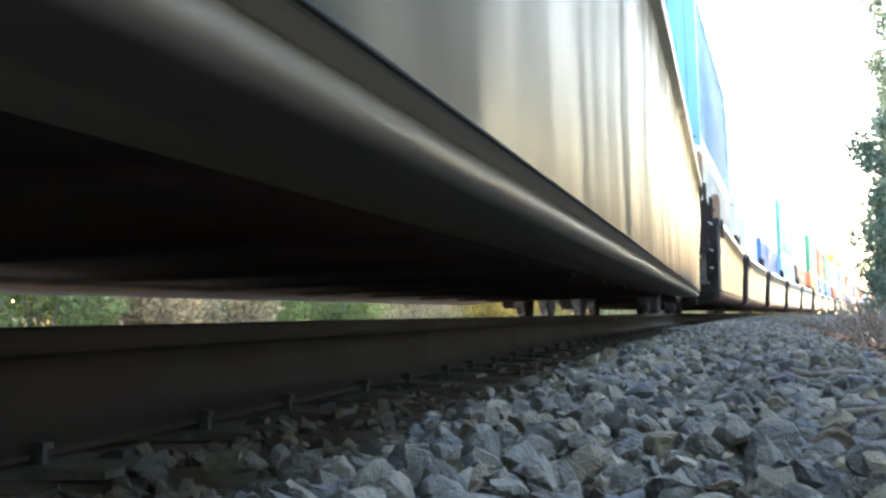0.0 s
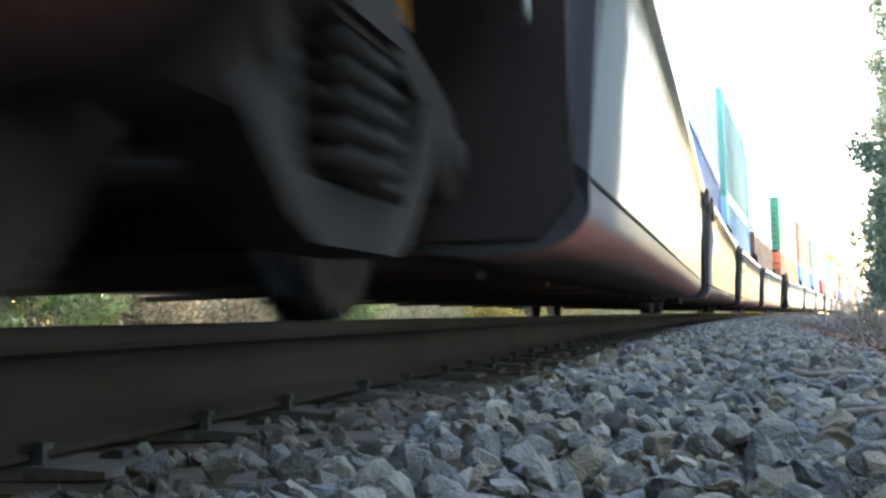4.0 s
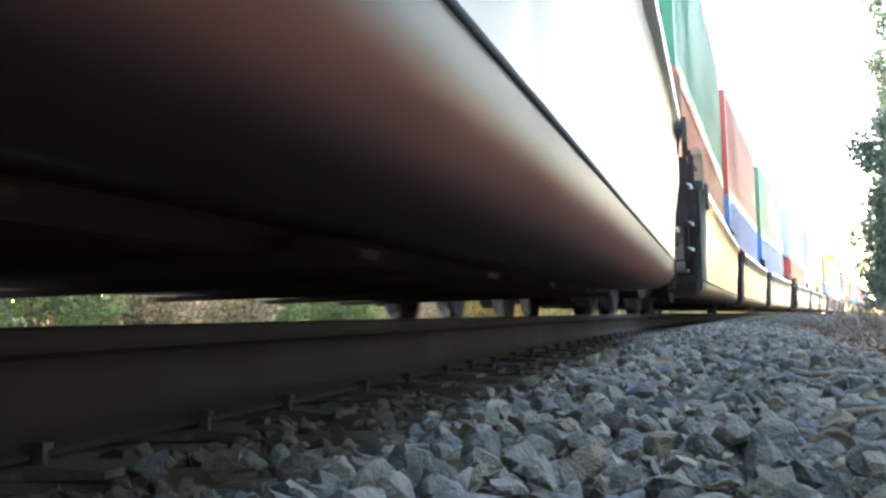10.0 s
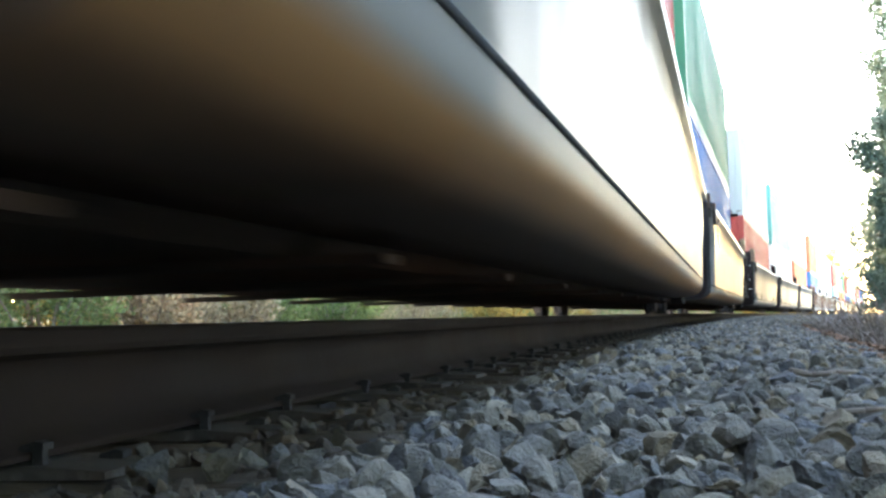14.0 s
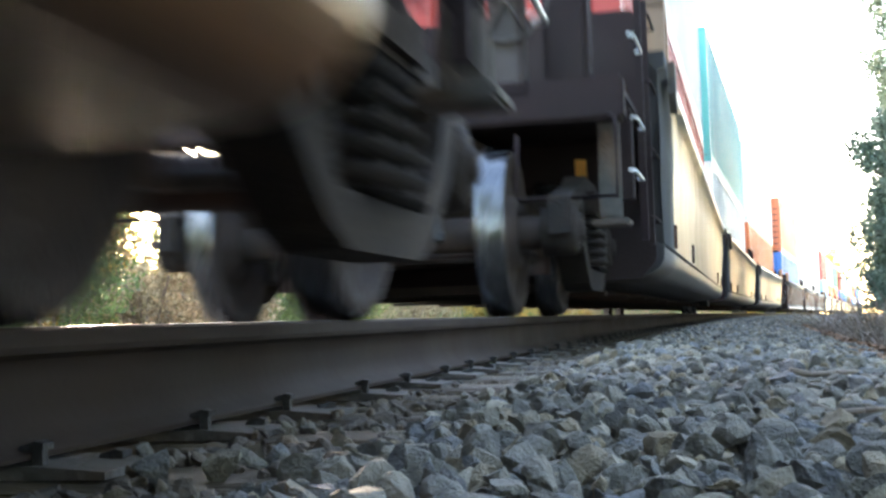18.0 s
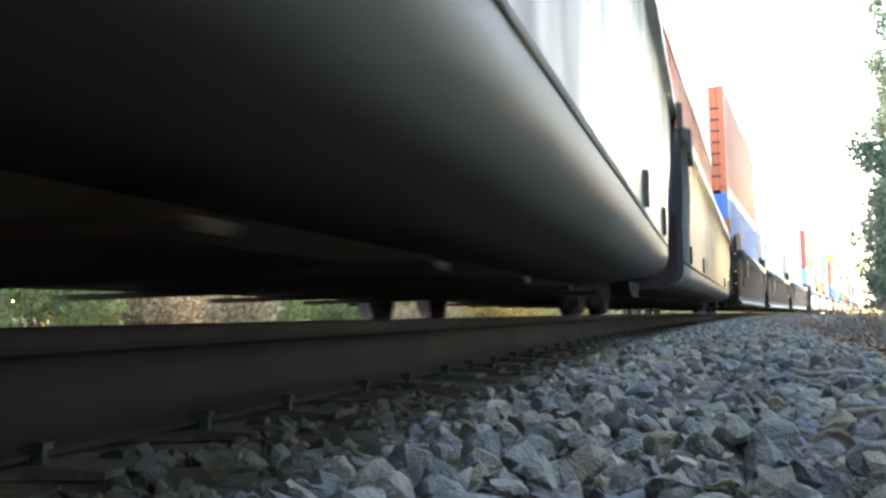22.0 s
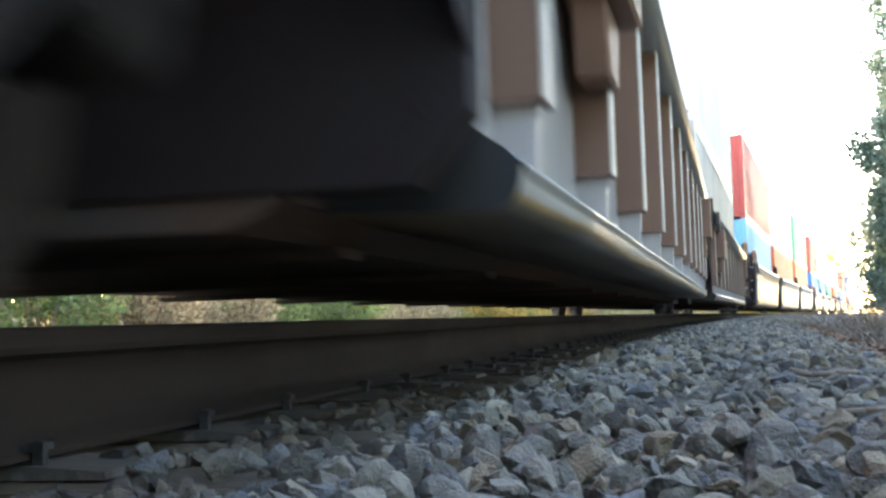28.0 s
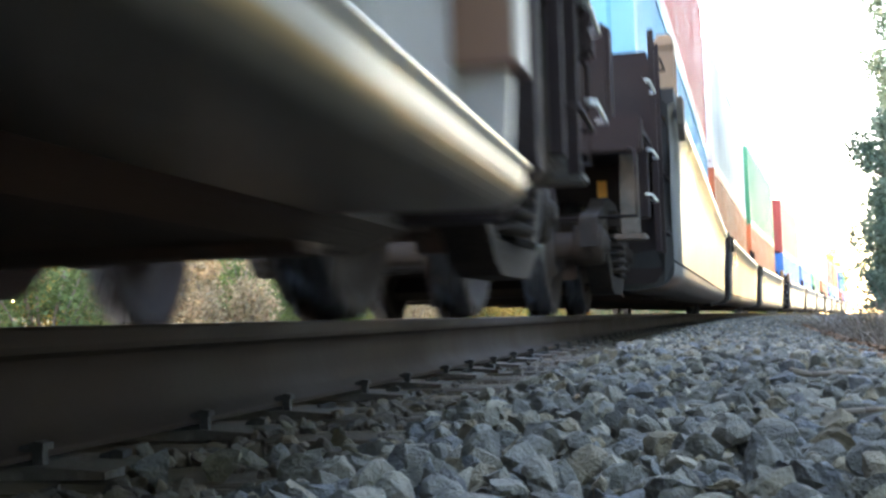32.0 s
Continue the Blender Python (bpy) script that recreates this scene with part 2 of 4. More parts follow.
M_LEAF_D = mat("leaf_dark_pine", (0.165, 0.215, 0.150), 0.6, var=0.3, scale=3, bump=0, rand=0.35, backlit=0.28)
M_STRAW = mat("dry_grass", (0.40, 0.31, 0.18), 0.8, var=0.3, scale=3, bump=0, rand=0.4, backlit=0.35)
M_BARK = mat("bark", (0.10, 0.075, 0.055), 0.9, var=0.4, scale=8, bump=0.8, stretch=(1, 1, 0.2))
M_TWIG = mat("dead_twigs", (0.22, 0.17, 0.13), 0.9, var=0.3, scale=8, bump=0.2, rand=0.3)


# ---- mesh helpers ----
def box(bm, x0, x1, y0, y1, z0, z1, mi=0, bevel=0.0):
    vs = [bm.verts.new(v) for v in ((x0, y0, z0), (x1, y0, z0), (x1, y1, z0), (x0, y1, z0), (x0, y0, z1), (x1, y0, z1), (x1, y1, z1), (x0, y1, z1))]
    fs = [bm.faces.new([vs[i] for i in q]) for q in ((0, 3, 2, 1), (4, 5, 6, 7), (0, 1, 5, 4), (1, 2, 6, 5), (2, 3, 7, 6), (3, 0, 4, 7))]
    for f in fs:
        f.material_index = mi
    if bevel:
        es = list({e for f in fs for e in f.edges})
        bmesh.ops.bevel(bm, geom=es, offset=bevel, segments=2, affect="EDGES", clamp_overlap=True)
    return vs


def prism(bm, profile, y0, y1, mi=0, axis="y", cap=True):
    """A closed outline of (u, v) carried along an axis. y: u=x, v=z; x: u=y, v=z; z: u=x, v=y."""
    def at(u, v, t):
        return {"y": (u, t, v), "x": (t, u, v), "z": (u, v, t)}[axis]
    a = [bm.verts.new(at(u, v, y0)) for u, v in profile]
    b = [bm.verts.new(at(u, v, y1)) for u, v in profile]
    k = len(profile)
    fs = [bm.faces.new((a[i], a[(i + 1) % k], b[(i + 1) % k], b[i])) for i in range(k)]
    if cap:
        fs += [bm.faces.new(a[::-1]), bm.faces.new(b)]
    for f in fs:
        f.material_index = mi
    return a, b


def tube(bm, p, q, r, seg=8, r2=None, mi=0):
    p, q = Vector(p), Vector(q)
    r2 = r if r2 is None else r2
    d = (q - p).normalized()
    u = d.orthogonal().normalized()
    v = d.cross(u)
    rings = []
    for c, rad in ((p, r), (q, r2)):
        rings.append([bm.verts.new(c + rad * (math.cos(2 * math.pi * i / seg) * u + math.sin(2 * math.pi * i / seg) * v)) for i in range(seg)])
    fs = [bm.faces.new((rings[0][i], rings[0][(i + 1) % seg], rings[1][(i + 1) % seg], rings[1][i])) for i in range(seg)]
    fs += [bm.faces.new(rings[0][::-1]), bm.faces.new(rings[1])]
    for f in fs:
        f.material_index, f.smooth = mi, True


def pipe(bm, pts, r, seg=8):
    """One closed tube through the points."""
    pts = [Vector(p) for p in pts]
    rings = []
    for i, c in enumerate(pts):
        d = (pts[min(i + 1, len(pts) - 1)] - pts[max(i - 1, 0)]).normalized()
        u = d.cross(Vector((0.31, 0.11, 0.94))).normalized()
        v = d.cross(u)
        rings.append([bm.verts.new(c + r * (math.cos(2 * math.pi * k / seg) * u + math.sin(2 * math.pi * k / seg) * v)) for k in range(seg)])
    for a, b in zip(rings, rings[1:]):
        for k in range(seg):
            bm.faces.new((a[k], a[(k + 1) % seg], b[(k + 1) % seg], b[k])).smooth = True
    bm.faces.new(rings[0][::-1])
    bm.faces.new(rings[-1])


def lathe(bm, outline, seg=40, mi=0, mats=None):
    """Turns (x along the axle, radius) points round the x axis."""
    rings = []
    for x, r in outline:
        rings.append([bm.verts.new((x, r * math.cos(2 * math.pi * i / seg), r * math.sin(2 * math.pi * i / seg))) for i in range(seg)])
    for j, (a, b) in enumerate(zip(rings, rings[1:])):
        for i in range(seg):
            f = bm.faces.new((a[i], a[(i + 1) % seg], b[(i + 1) % seg], b[i]))
            f.smooth = True
            f.material_index = mats[j] if mats else mi
    for f in (bm.faces.new(rings[0][::-1]), bm.faces.new(rings[-1])):
        f.material_index = mi


def mesh_of(name, bm, mats):
    bmesh.ops.recalc_face_normals(bm, faces=bm.faces)
    me = bpy.data.meshes.new(name)
    bm.to_mesh(me)
    bm.free()
    for m in mats if isinstance(mats, (list, tuple)) else [mats]:
        me.materials.append(m)
    return me


def part(name, bm, mats, parent, label="", at=None):
    """One mesh object under a thing or a part; bm may be a finished mesh."""
    me = bm if isinstance(bm, bpy.types.Mesh) else mesh_of(name, bm, mats)
    ob = new(name, me)
    ob.parent = parent
    if at is not None:
        ob.matrix_basis = at
    if isinstance(bm, bpy.types.Mesh) and mats is not None:
        ob.material_slots[0].link = "OBJECT"
        ob.material_slots[0].material = mats
    if label:
        tagged(ob, label)
    return ob


def thing(name, label, category, group="", kind=""):
    return tagged(new(name), label, category, group, kind)


def shape(*calls):
    bm = bmesh.new()
    for fn, *a in calls:
        fn(bm, *a)
    return bm


# ---- ground, ballast bed, rails, ties ----
def sweep(name, profile, s_values, mats, closed=True, mat_of=None, cant=True, smooth=False):
    verts, faces, mi = [], [], []
    k = len(profile)
    for s in s_values:
        m = on_track(s, cant=cant)
        verts += [m @ Vector((w, 0, z)) for w, z in profile]
    rows = len(s_values)
    for r in range(rows - 1):
        for i in range(k if closed else k - 1):
            j = (i + 1) % k
            faces.append((r * k + i, r * k + j, (r + 1) * k + j, (r + 1) * k + i))
            mi.append(mat_of(i) if mat_of else 0)
    if closed:
        faces += [tuple(range(k))[::-1], tuple((rows - 1) * k + i for i in range(k))]
        mi += [0, 0]
    me = bpy.data.meshes.new(name)
    me.from_pydata([tuple(v) for v in verts], [], faces)
    for m in mats:
        me.materials.append(m)
    me.polygons.foreach_set("material_index", mi)
    me.polygons.foreach_set("use_smooth", [smooth and 5 <= min(f[0] % k, k - 2 - f[0] % k) <= 9 for f in faces])
    me.update()
    return me


gm = bpy.data.meshes.new("ground")
gv = [(x, y, -0.80 + 0.05 * math.sin(x * 0.05) * math.cos(y * 0.04)) for y in range(-2400, 2401, 120) for x in range(-2400, 2401, 120)]
gm.from_pydata(gv, [], [(i * 41 + j, i * 41 + j + 1, i * 41 + j + 42, i * 41 + j + 41) for i in range(40) for j in range(40)])
gm.materials.append(M_EARTH)
tagged(new("ground", gm), "bare brown earth with thin grass beside the railway", "ground", kind="structure")

S_LONG = [s for s in np.concatenate([np.arange(-300, -10, 5.0), np.arange(-10, 40, 1.0), np.arange(40, 640, 4.0)])]
BED = [(-7.5, -0.95), (-4.2, -0.72), (-1.75, -0.27), (-1.35, -0.235), (0, -0.262), (0.9, -0.262), (1.12, -0.252), (1.34, -0.222), (1.58, -0.20), (2.1, -0.205),
       (2.5, -0.245), (3.2, -0.36), (4.2, -0.53), (5.6, -0.70), (8.5, -0.95)]


def bed_z(w):
    return float(np.interp(w, [p[0] for p in BED], [p[1] for p in BED]))


bed = new("ballast_bed", sweep("ballast_bed", BED, S_LONG, [M_GROUND], closed=False, cant=False))
tagged(bed, "dark grey crushed stone bed sloping beside the rail", "ballast", kind="structure")

RAIL = [(0, 0), (0.026, -0.001), (0.034, -0.007), (0.037, -0.030), (0.035, -0.040), (0.012, -0.049), (0.0085, -0.080), (0.011, -0.118), (0.020, -0.143), (0.040, -0.159),
        (0.072, -0.171), (0.076, -0.174), (0.076, -0.182)]
RAIL = [(u, v * 1.045) for u, v in RAIL]
RAIL_PROFILE = RAIL + [(-u, v) for u, v in RAIL[::-1][:-1]]
for w0, nm in ((0.755, "near"), (-0.755, "far")):
    prof = [(w0 + u, v) for u, v in RAIL_PROFILE]
    kk = len(prof)
    ob = new("rail", sweep("rail", prof, S_LONG, [M_RAIL, M_RAILTOP], mat_of=lambda i: 1 if i in (0, kk - 1) else 0, smooth=True))
    tagged(ob, "rusty brown steel rail with a polished running face, spiked to wooden ties", "rail", "rails of the track", "structure")

TIE_STEP = 0.545
TIE_S = [1.80, 2.40, 2.88, 3.54, 4.04, 4.63, 5.10]
TIE_S = [TIE_S[0] - TIE_STEP * (14 - i) for i in range(14)] + TIE_S + [5.10 + TIE_STEP * i for i in range(1, 124)]


def tie_meshes():
    out = []
    for k in range(5):
        rng = random.Random(k)
        bm = bmesh.new()
        n = 10
        prof = [(-0.115, -0.385), (0.115, -0.385), (0.118, -0.225), (0.106, -0.208), (0.04, -0.207), (0.02, -0.213), (-0.01, -0.206), (-0.10, -0.209), (-0.115, -0.222)]
        rings = []
        for i in range(n + 1):
            x = -1.37 + 2.76 * i / n
            rings.append([bm.verts.new((x + (rng.uniform(-0.02, 0.02) if i in (0, n) else 0), u + rng.uniform(-0.006, 0.006), v + rng.uniform(-0.004, 0.0))) for u, v in prof])
        for a, b in zip(rings, rings[1:]):
            for i in range(len(prof)):
                bm.faces.new((a[i], a[(i + 1) % len(prof)], b[(i + 1) % len(prof)], b[i]))
        bm.faces.new(rings[0][::-1])
        bm.faces.new(rings[-1])
        out.append(mesh_of("tie_beam", bm, M_TIE))
    return out


TIES = tie_meshes()
PLATE = mesh_of("tie_plate", shape((prism, [(-0.20, -0.207), (-0.20, -0.198), (-0.085, -0.187), (0.085, -0.187), (0.20, -0.196), (0.20, -0.207)], -0.098, 0.098)), M_PLATE)
bm = bmesh.new()
box(bm, -0.008, 0.008, -0.008, 0.008, -0.22, -0.158, 0, 0.0)
prism(bm, [(-0.028, -0.170), (-0.024, -0.160), (0.0, -0.153), (0.013, -0.156), (0.013, -0.166)], -0.015, 0.015)
SPIKE = mesh_of("spike", bm, M_SPIKE)
for i, s in enumerate(TIE_S, -14):
    tie = thing("railway_tie", "weathered dark brown wooden railway tie bedded in stone", "railway tie", "ties of the track")
    tie.matrix_basis = on_track(s, 0.0, -0.009 - random.uniform(0.0, 0.004)) @ Matrix.Rotation(random.uniform(-0.012, 0.012), 4, "Z")
    part("beam", TIES[i % 5], None, tie)
    for w0 in ((0.755, -0.755) if i < 45 else (0.755,)):
        pl = part("tie_plate", PLATE, None, tie, at=Matrix.Translation((w0, 0, 0)))
        if -8 < i < 45:
            for side in (1, -1):
                for yy in (-0.075 * side,):
                    sp = part("spike", SPIKE, None, pl, at=Matrix.Translation((side * 0.090, yy, random.uniform(-0.006, 0.004))) @ Matrix.Rotation(0 if side > 0 else math.pi, 4, "Z"))
                if w0 > 0 and side > 0:
                    part("spike", SPIKE, None, pl, at=Matrix.Translation((0.150, 0.045 + random.uniform(-0.02, 0.02), -0.024)) @ Matrix.Rotation(random.uniform(-0.6, 0.6), 4, "Z"))


# ---- crushed stone ----
def stone_shape(seed):
    rng = random.Random(seed)
    bm = bmesh.new()
    el = (rng.uniform(0.8, 1.35), rng.uniform(0.7, 1.1), rng.uniform(0.5, 0.85))
    for _ in range(rng.randint(12, 18)):
        v = Vector((rng.gauss(0, 1), rng.gauss(0, 1), rng.gauss(0, 1))).normalized()
        bm.verts.new((v.x * el[0] * rng.uniform(0.75, 1.1), v.y * el[1] * rng.uniform(0.8, 1.05), v.z * el[2] * rng.uniform(0.8, 1.05)))
    r = bmesh.ops.convex_hull(bm, input=bm.verts)
    bmesh.ops.delete(bm, geom=[g for g in r["geom_interior"] if isinstance(g, bmesh.types.BMVert)], context="VERTS")
    bmesh.ops.recalc_face_normals(bm, faces=bm.faces)
    bm.verts.index_update()
    vs = np.array([v.co[:] for v in bm.verts])
    for i in range(0, len(vs), 4):
        vs[i] *= rng.uniform(0.62, 0.9)
    fs = np.array([[v.index for v in f.verts] for f in bm.faces])
    bm.free()
    return vs, fs


def split_stone(seed):
    """A broken stone: a ball cut by flat planes, with chipped edges."""
    rng = random.Random(seed)
    bm = bmesh.new()
    bmesh.ops.create_icosphere(bm, subdivisions=2, radius=1.0)
    vs = np.array([v.co[:] for v in bm.verts])
    bm.verts.index_update()
    fs = np.array([[v.index for v in f.verts] for f in bm.faces])
    bm.free()
    for _ in range(rng.randint(6, 8)):
        n = Vector((rng.gauss(0, 1), rng.gauss(0, 1), rng.gauss(0, 1))).normalized()
        n, d = np.array(n), rng.uniform(0.26, 0.66)
        over = np.maximum(vs @ n - d, 0)
        vs -= over[:, None] * n * rng.uniform(0.97, 1.0)
    vs += np.array([[rng.gauss(0, 0.042) for _ in range(3)] for _ in vs])
    vs *= np.array([rng.uniform(1.2, 1.75), rng.uniform(0.95, 1.35), rng.uniform(0.8, 1.25)])
    return vs, fs


STONES = [stone_shape(k) for k in range(36)] + [split_stone(k) for k in range(40)]
STONE_MESH = []
for vs, fs in STONES:
    me = bpy.data.meshes.new("stone")
    me.from_pydata(vs.tolist(), [], fs.tolist())
    me.materials.append(M_STONE_NEAR)
    STONE_MESH.append(me)


_ties = np.array(TIE_S)


def rocks(spec, seed, fine=False):
    """Places of stones: (s0, s1, w0, w1, count, least and most radius, lift)."""
    rng = random.Random(seed)
    out = []
    for s0, s1, w0, w1, n, r0, r1, lift in spec:
        for _ in range(n):
            s, w = rng.uniform(s0, s1), rng.uniform(w0, w1)
            r = r0 + (r1 - r0) * rng.random() ** 1.7
            q = Euler((rng.uniform(-0.6, 0.6), rng.uniform(-0.6, 0.6), rng.uniform(0, 6.28))).to_matrix()
            near_tie = float(np.min(abs(_ties - s)))
            if abs(w) < 1.42 and near_tie < 0.135 and rng.random() < (0.95 if abs(w) < 1.25 else 0.75):
                continue
            on_tie = 0.96 < w < 1.36 and near_tie < 0.11
            if on_tie:
                r *= 0.6
            m = on_track(s, w, 0, cant=False)
            h = bed_z(w) + r * 0.25 + rng.uniform(0, lift) * (0.35 if w < 1.3 else 1.0)
            h = max(h, -0.203 + r * 0.35) if on_tie else h
            if 0 < w < 0.86 + r * 1.2 or (s * s + (w - 1.785) ** 2 < 0.09):
                continue
            out.append((m @ Vector((0, 0, h)), q, r, rng.randrange(36, 76) if fine or (s < 7 and w > 0.8) else rng.randrange(36)))
    return out


def joined(name, places, m):
    V, F, n = [], [], 0
    for p, q, r, k in places:
        vs, fs = STONES[k]
        V.append((vs * r) @ np.array(q).T + np.array(p))
        F.append(fs + n)
        n += len(vs)
    me = bpy.data.meshes.new(name)
    me.from_pydata(np.concatenate(V).tolist(), [], np.concatenate(F).tolist())
    me.materials.append(m)
    return new(name, me)


near_rocks = rocks([(1.2, 2.7, 1.0, 2.25, 300, 0.016, 0.030, 0.075)], 5)
near_rocks += [(Vector(p), Euler(e).to_matrix(), r, k) for p, e, r, k in (((1.835, 1.50, -0.160), (0.3, 1.3, 0.4), 0.052, 41), ((1.54, 1.62, -0.180), (0.1, 0.2, 0.3), 0.046, 47),
               ((1.66, 1.75, -0.165), (0.5, 0.4, 1.0), 0.042, 52), ((2.02, 1.85, -0.165), (0.2, 0.6, 2.0), 0.045, 58),
               ((1.05, 1.67, -0.190), (0.2, 0.3, 0.4), 0.033, 44), ((0.93, 1.90, -0.195), (0.4, 0.1, 1.4), 0.024, 49), ((1.13, 1.71, -0.188), (0.1, 0.5, 2.2), 0.030, 55), ((1.14, 1.80, -0.185), (0.3, 0.3, 0.9), 0.018, 61),
               ((1.16, 1.85, -0.190), (0.2, 0.1, 3.1), 0.024, 38), ((1.18, 2.15, -0.195), (0.5, 0.4, 0.2), 0.026, 66), ((1.00, 2.40, -0.195), (0.1, 0.6, 1.1), 0.027, 71), ((1.44, 1.59, -0.172), (0.7, 0.5, 0.6), 0.030, 46),
               ((1.37, 1.57, -0.180), (0.2, 0.3, 1.9), 0.026, 57), ((1.26, 1.54, -0.195), (0.3, 0.2, 2.7), 0.028, 63))]
for p, q, r, k in near_rocks:
    st = part("stone", STONE_MESH[k], None, bed, at=Matrix.LocRotScale(p, q.to_quaternion(), (r, r, r)))
tagged(joined("crib_stones", rocks([(-4, 24, -0.62, 0.60, 6500, 0.020, 0.045, 0.01), (-4, 24, -3.2, -0.9, 8000, 0.022, 0.05, 0.03)], 19), M_STONE),
    "grey crushed stone between the rails", "ballast", kind="stuff")
# rust-stained by the rail; on the right slope the dark brown also paints tree shade
tagged(joined("stained_stones", rocks([
    (0.6, 3.6, 0.88, 1.24, 1700, 0.012, 0.027, 0.07), (0.6, 3.6, 0.88, 1.14, 1500, 0.012, 0.026, 0.12), (3.6, 8, 0.88, 1.26, 2000, 0.014, 0.028, 0.08),
    (8, 24, 0.88, 1.3, 1800, 0.018, 0.034, 0.04), (4, 9, 2.7, 5.2, 5500, 0.012, 0.026, 0.03), (9, 24, 2.9, 5.6, 9000, 0.015, 0.032, 0.03), (24, 60, 3.2, 6.0, 5000, 0.03, 0.055, 0.03)], 23), M_STONE_STAIN_SHADE),
    "rust-stained and earthy brown stone at the bed's edges, tree shade painted into its colour", "ballast", kind="stuff")
tagged(joined("ballast_stones", rocks([
    (0.6, 3.6, 1.10, 1.40, 900, 0.012, 0.029, 0.05), (0.8, 3.6, 1.2, 3.0, 7200, 0.012, 0.027, 0.065),
    (-4.0, 0.8, 0.85, 3.2, 2600, 0.020, 0.046, 0.03), (-4, 1.2, 2.6, 5.0, 900, 0.025, 0.05, 0.03), (1.2, 8, 2.9, 5.2, 1100, 0.025, 0.05, 0.03),
    (3.6, 8, 1.16, 1.40, 900, 0.014, 0.030, 0.06), (3.6, 8, 1.2, 3.0, 7600, 0.015, 0.033, 0.065),
    (8, 16, 1.16, 1.4, 700, 0.018, 0.036, 0.03), (8, 16, 1.2, 2.8, 6200, 0.021, 0.044, 0.06),
    (16, 34, 1.0, 2.9, 6000, 0.032, 0.060, 0.05), (34, 70, 1.0, 3.0, 4000, 0.05, 0.085, 0.05)], 9), M_STONE),
    "blue-grey crushed stone heaped along the rail", "ballast", kind="stuff")


# ---- train: rolling stock ----
def helix(bm, cx, cy, z0, z1, r, wire, turns, mi=0):
    pts, n = [], int(turns * 12)
    for i in range(n + 1):
        a = 2 * math.pi * i / 12
        pts.append((cx + r * math.cos(a), cy + r * math.sin(a), z0 + (z1 - z0) * i / n))
    pipe(bm, pts, wire, 5)


WHEEL_R = 0.42


def wheel_mesh():
    bm = bmesh.new()
    R = WHEEL_R
    # x=0 at the outer rim face, towards the track's middle is negative
    lathe(bm, [(0.0, 0.10), (0.02, 0.11), (0.02, 0.17), (-0.03, 0.20), (-0.045, 0.34), (0.0, 0.355), (0.0, R - 0.012), (-0.008, R - 0.004), (-0.10, R + 0.003),
               (-0.112, R + 0.026), (-0.135, R + 0.026), (-0.14, R), (-0.14, 0.36), (-0.09, 0.34), (-0.07, 0.20), (-0.12, 0.16), (-0.14, 0.12), (-0.14, 0.09)],
          48, 0, [0, 0, 0, 0, 0, 0, 1, 1, 1, 1, 0, 0, 0, 0, 0, 0, 0])
    return mesh_of("wheel", bm, [M_WHEEL, M_TREAD])


WHEEL = wheel_mesh()
AXLE = mesh_of("axle", shape((lathe, [(-1.02, 0.07), (-0.98, 0.085), (-0.85, 0.085), (-0.70, 0.095), (0, 0.082), (0.70, 0.095), (0.85, 0.085), (0.98, 0.085), (1.02, 0.07)], 20)), M_WHEEL)
CAPM = mesh_of("bearing_cap", shape((lathe, [(0, 0.125), (0.16, 0.125), (0.18, 0.11), (0.185, 0.06), (0.21, 0.05), (0.212, 0.02)], 20)), M_TRUCK)
bm = bmesh.new()
helix(bm, 0, 0, 0, 0.30, 0.060, 0.0155, 5.6)
SPRING = mesh_of("spring", bm, M_TRUCK)


def frame_mesh():
    """A cast side frame, its outline in (y, z), with the middle window and the two triangles left open."""
    bm = bmesh.new()
    th = 0.11
    top = [(-1.08, 0.52), (-0.98, 0.60), (-0.55, 0.68), (-0.30, 0.76), (0.30, 0.76), (0.55, 0.68), (0.98, 0.60), (1.08, 0.52), (1.05, 0.47), (0.72, 0.50),
           (0.50, 0.585), (0.28, 0.66), (-0.28, 0.66), (-0.50, 0.585), (-0.72, 0.50), (-1.05, 0.47)]
    prism(bm, top, -th / 2, th / 2, axis="x")
    bot = [(-0.78, 0.50), (-0.70, 0.36), (-0.42, 0.17), (-0.30, 0.13), (0.30, 0.13), (0.42, 0.17), (0.70, 0.36), (0.78, 0.50), (0.62, 0.53), (0.56, 0.42), (0.36, 0.245),
           (-0.36, 0.245), (-0.56, 0.42), (-0.62, 0.53)]
    prism(bm, bot, -th / 2 - 0.02, th / 2 + 0.02, axis="x")
    for sg in (1, -1):
        prism(bm, [(sg * 0.29, 0.24), (sg * 0.38, 0.24), (sg * 0.40, 0.67), (sg * 0.29, 0.67)], -th / 2 + 0.01, th / 2 - 0.01, axis="x")
        prism(bm, [(sg * 0.70, 0.38), (sg * 0.77, 0.36), (sg * 0.80, 0.56), (sg * 0.70, 0.56)], -th / 2, th / 2, axis="x")
        prism(bm, [(sg * 1.00, 0.40), (sg * 1.08, 0.40), (sg * 1.08, 0.58), (sg * 1.00, 0.58)], -th / 2, th / 2, axis="x")
    return mesh_of("side_frame", bm, M_TRUCK)


FRAME = frame_mesh()


def build_truck():
    t = thing("bogie", "rusty brown cast bogie with coil springs and steel wheels", "bogie", "bogies of the train")
    for sg in (1, -1):
        fr = part("side_frame", FRAME, None, t, at=Matrix.Translation((sg * 1.04, 0, 0)))
        for yy in (-0.16, 0.0, 0.16):
            part("spring", SPRING, None, fr, at=Matrix.Translation((sg * 0.055, yy, 0.245)))
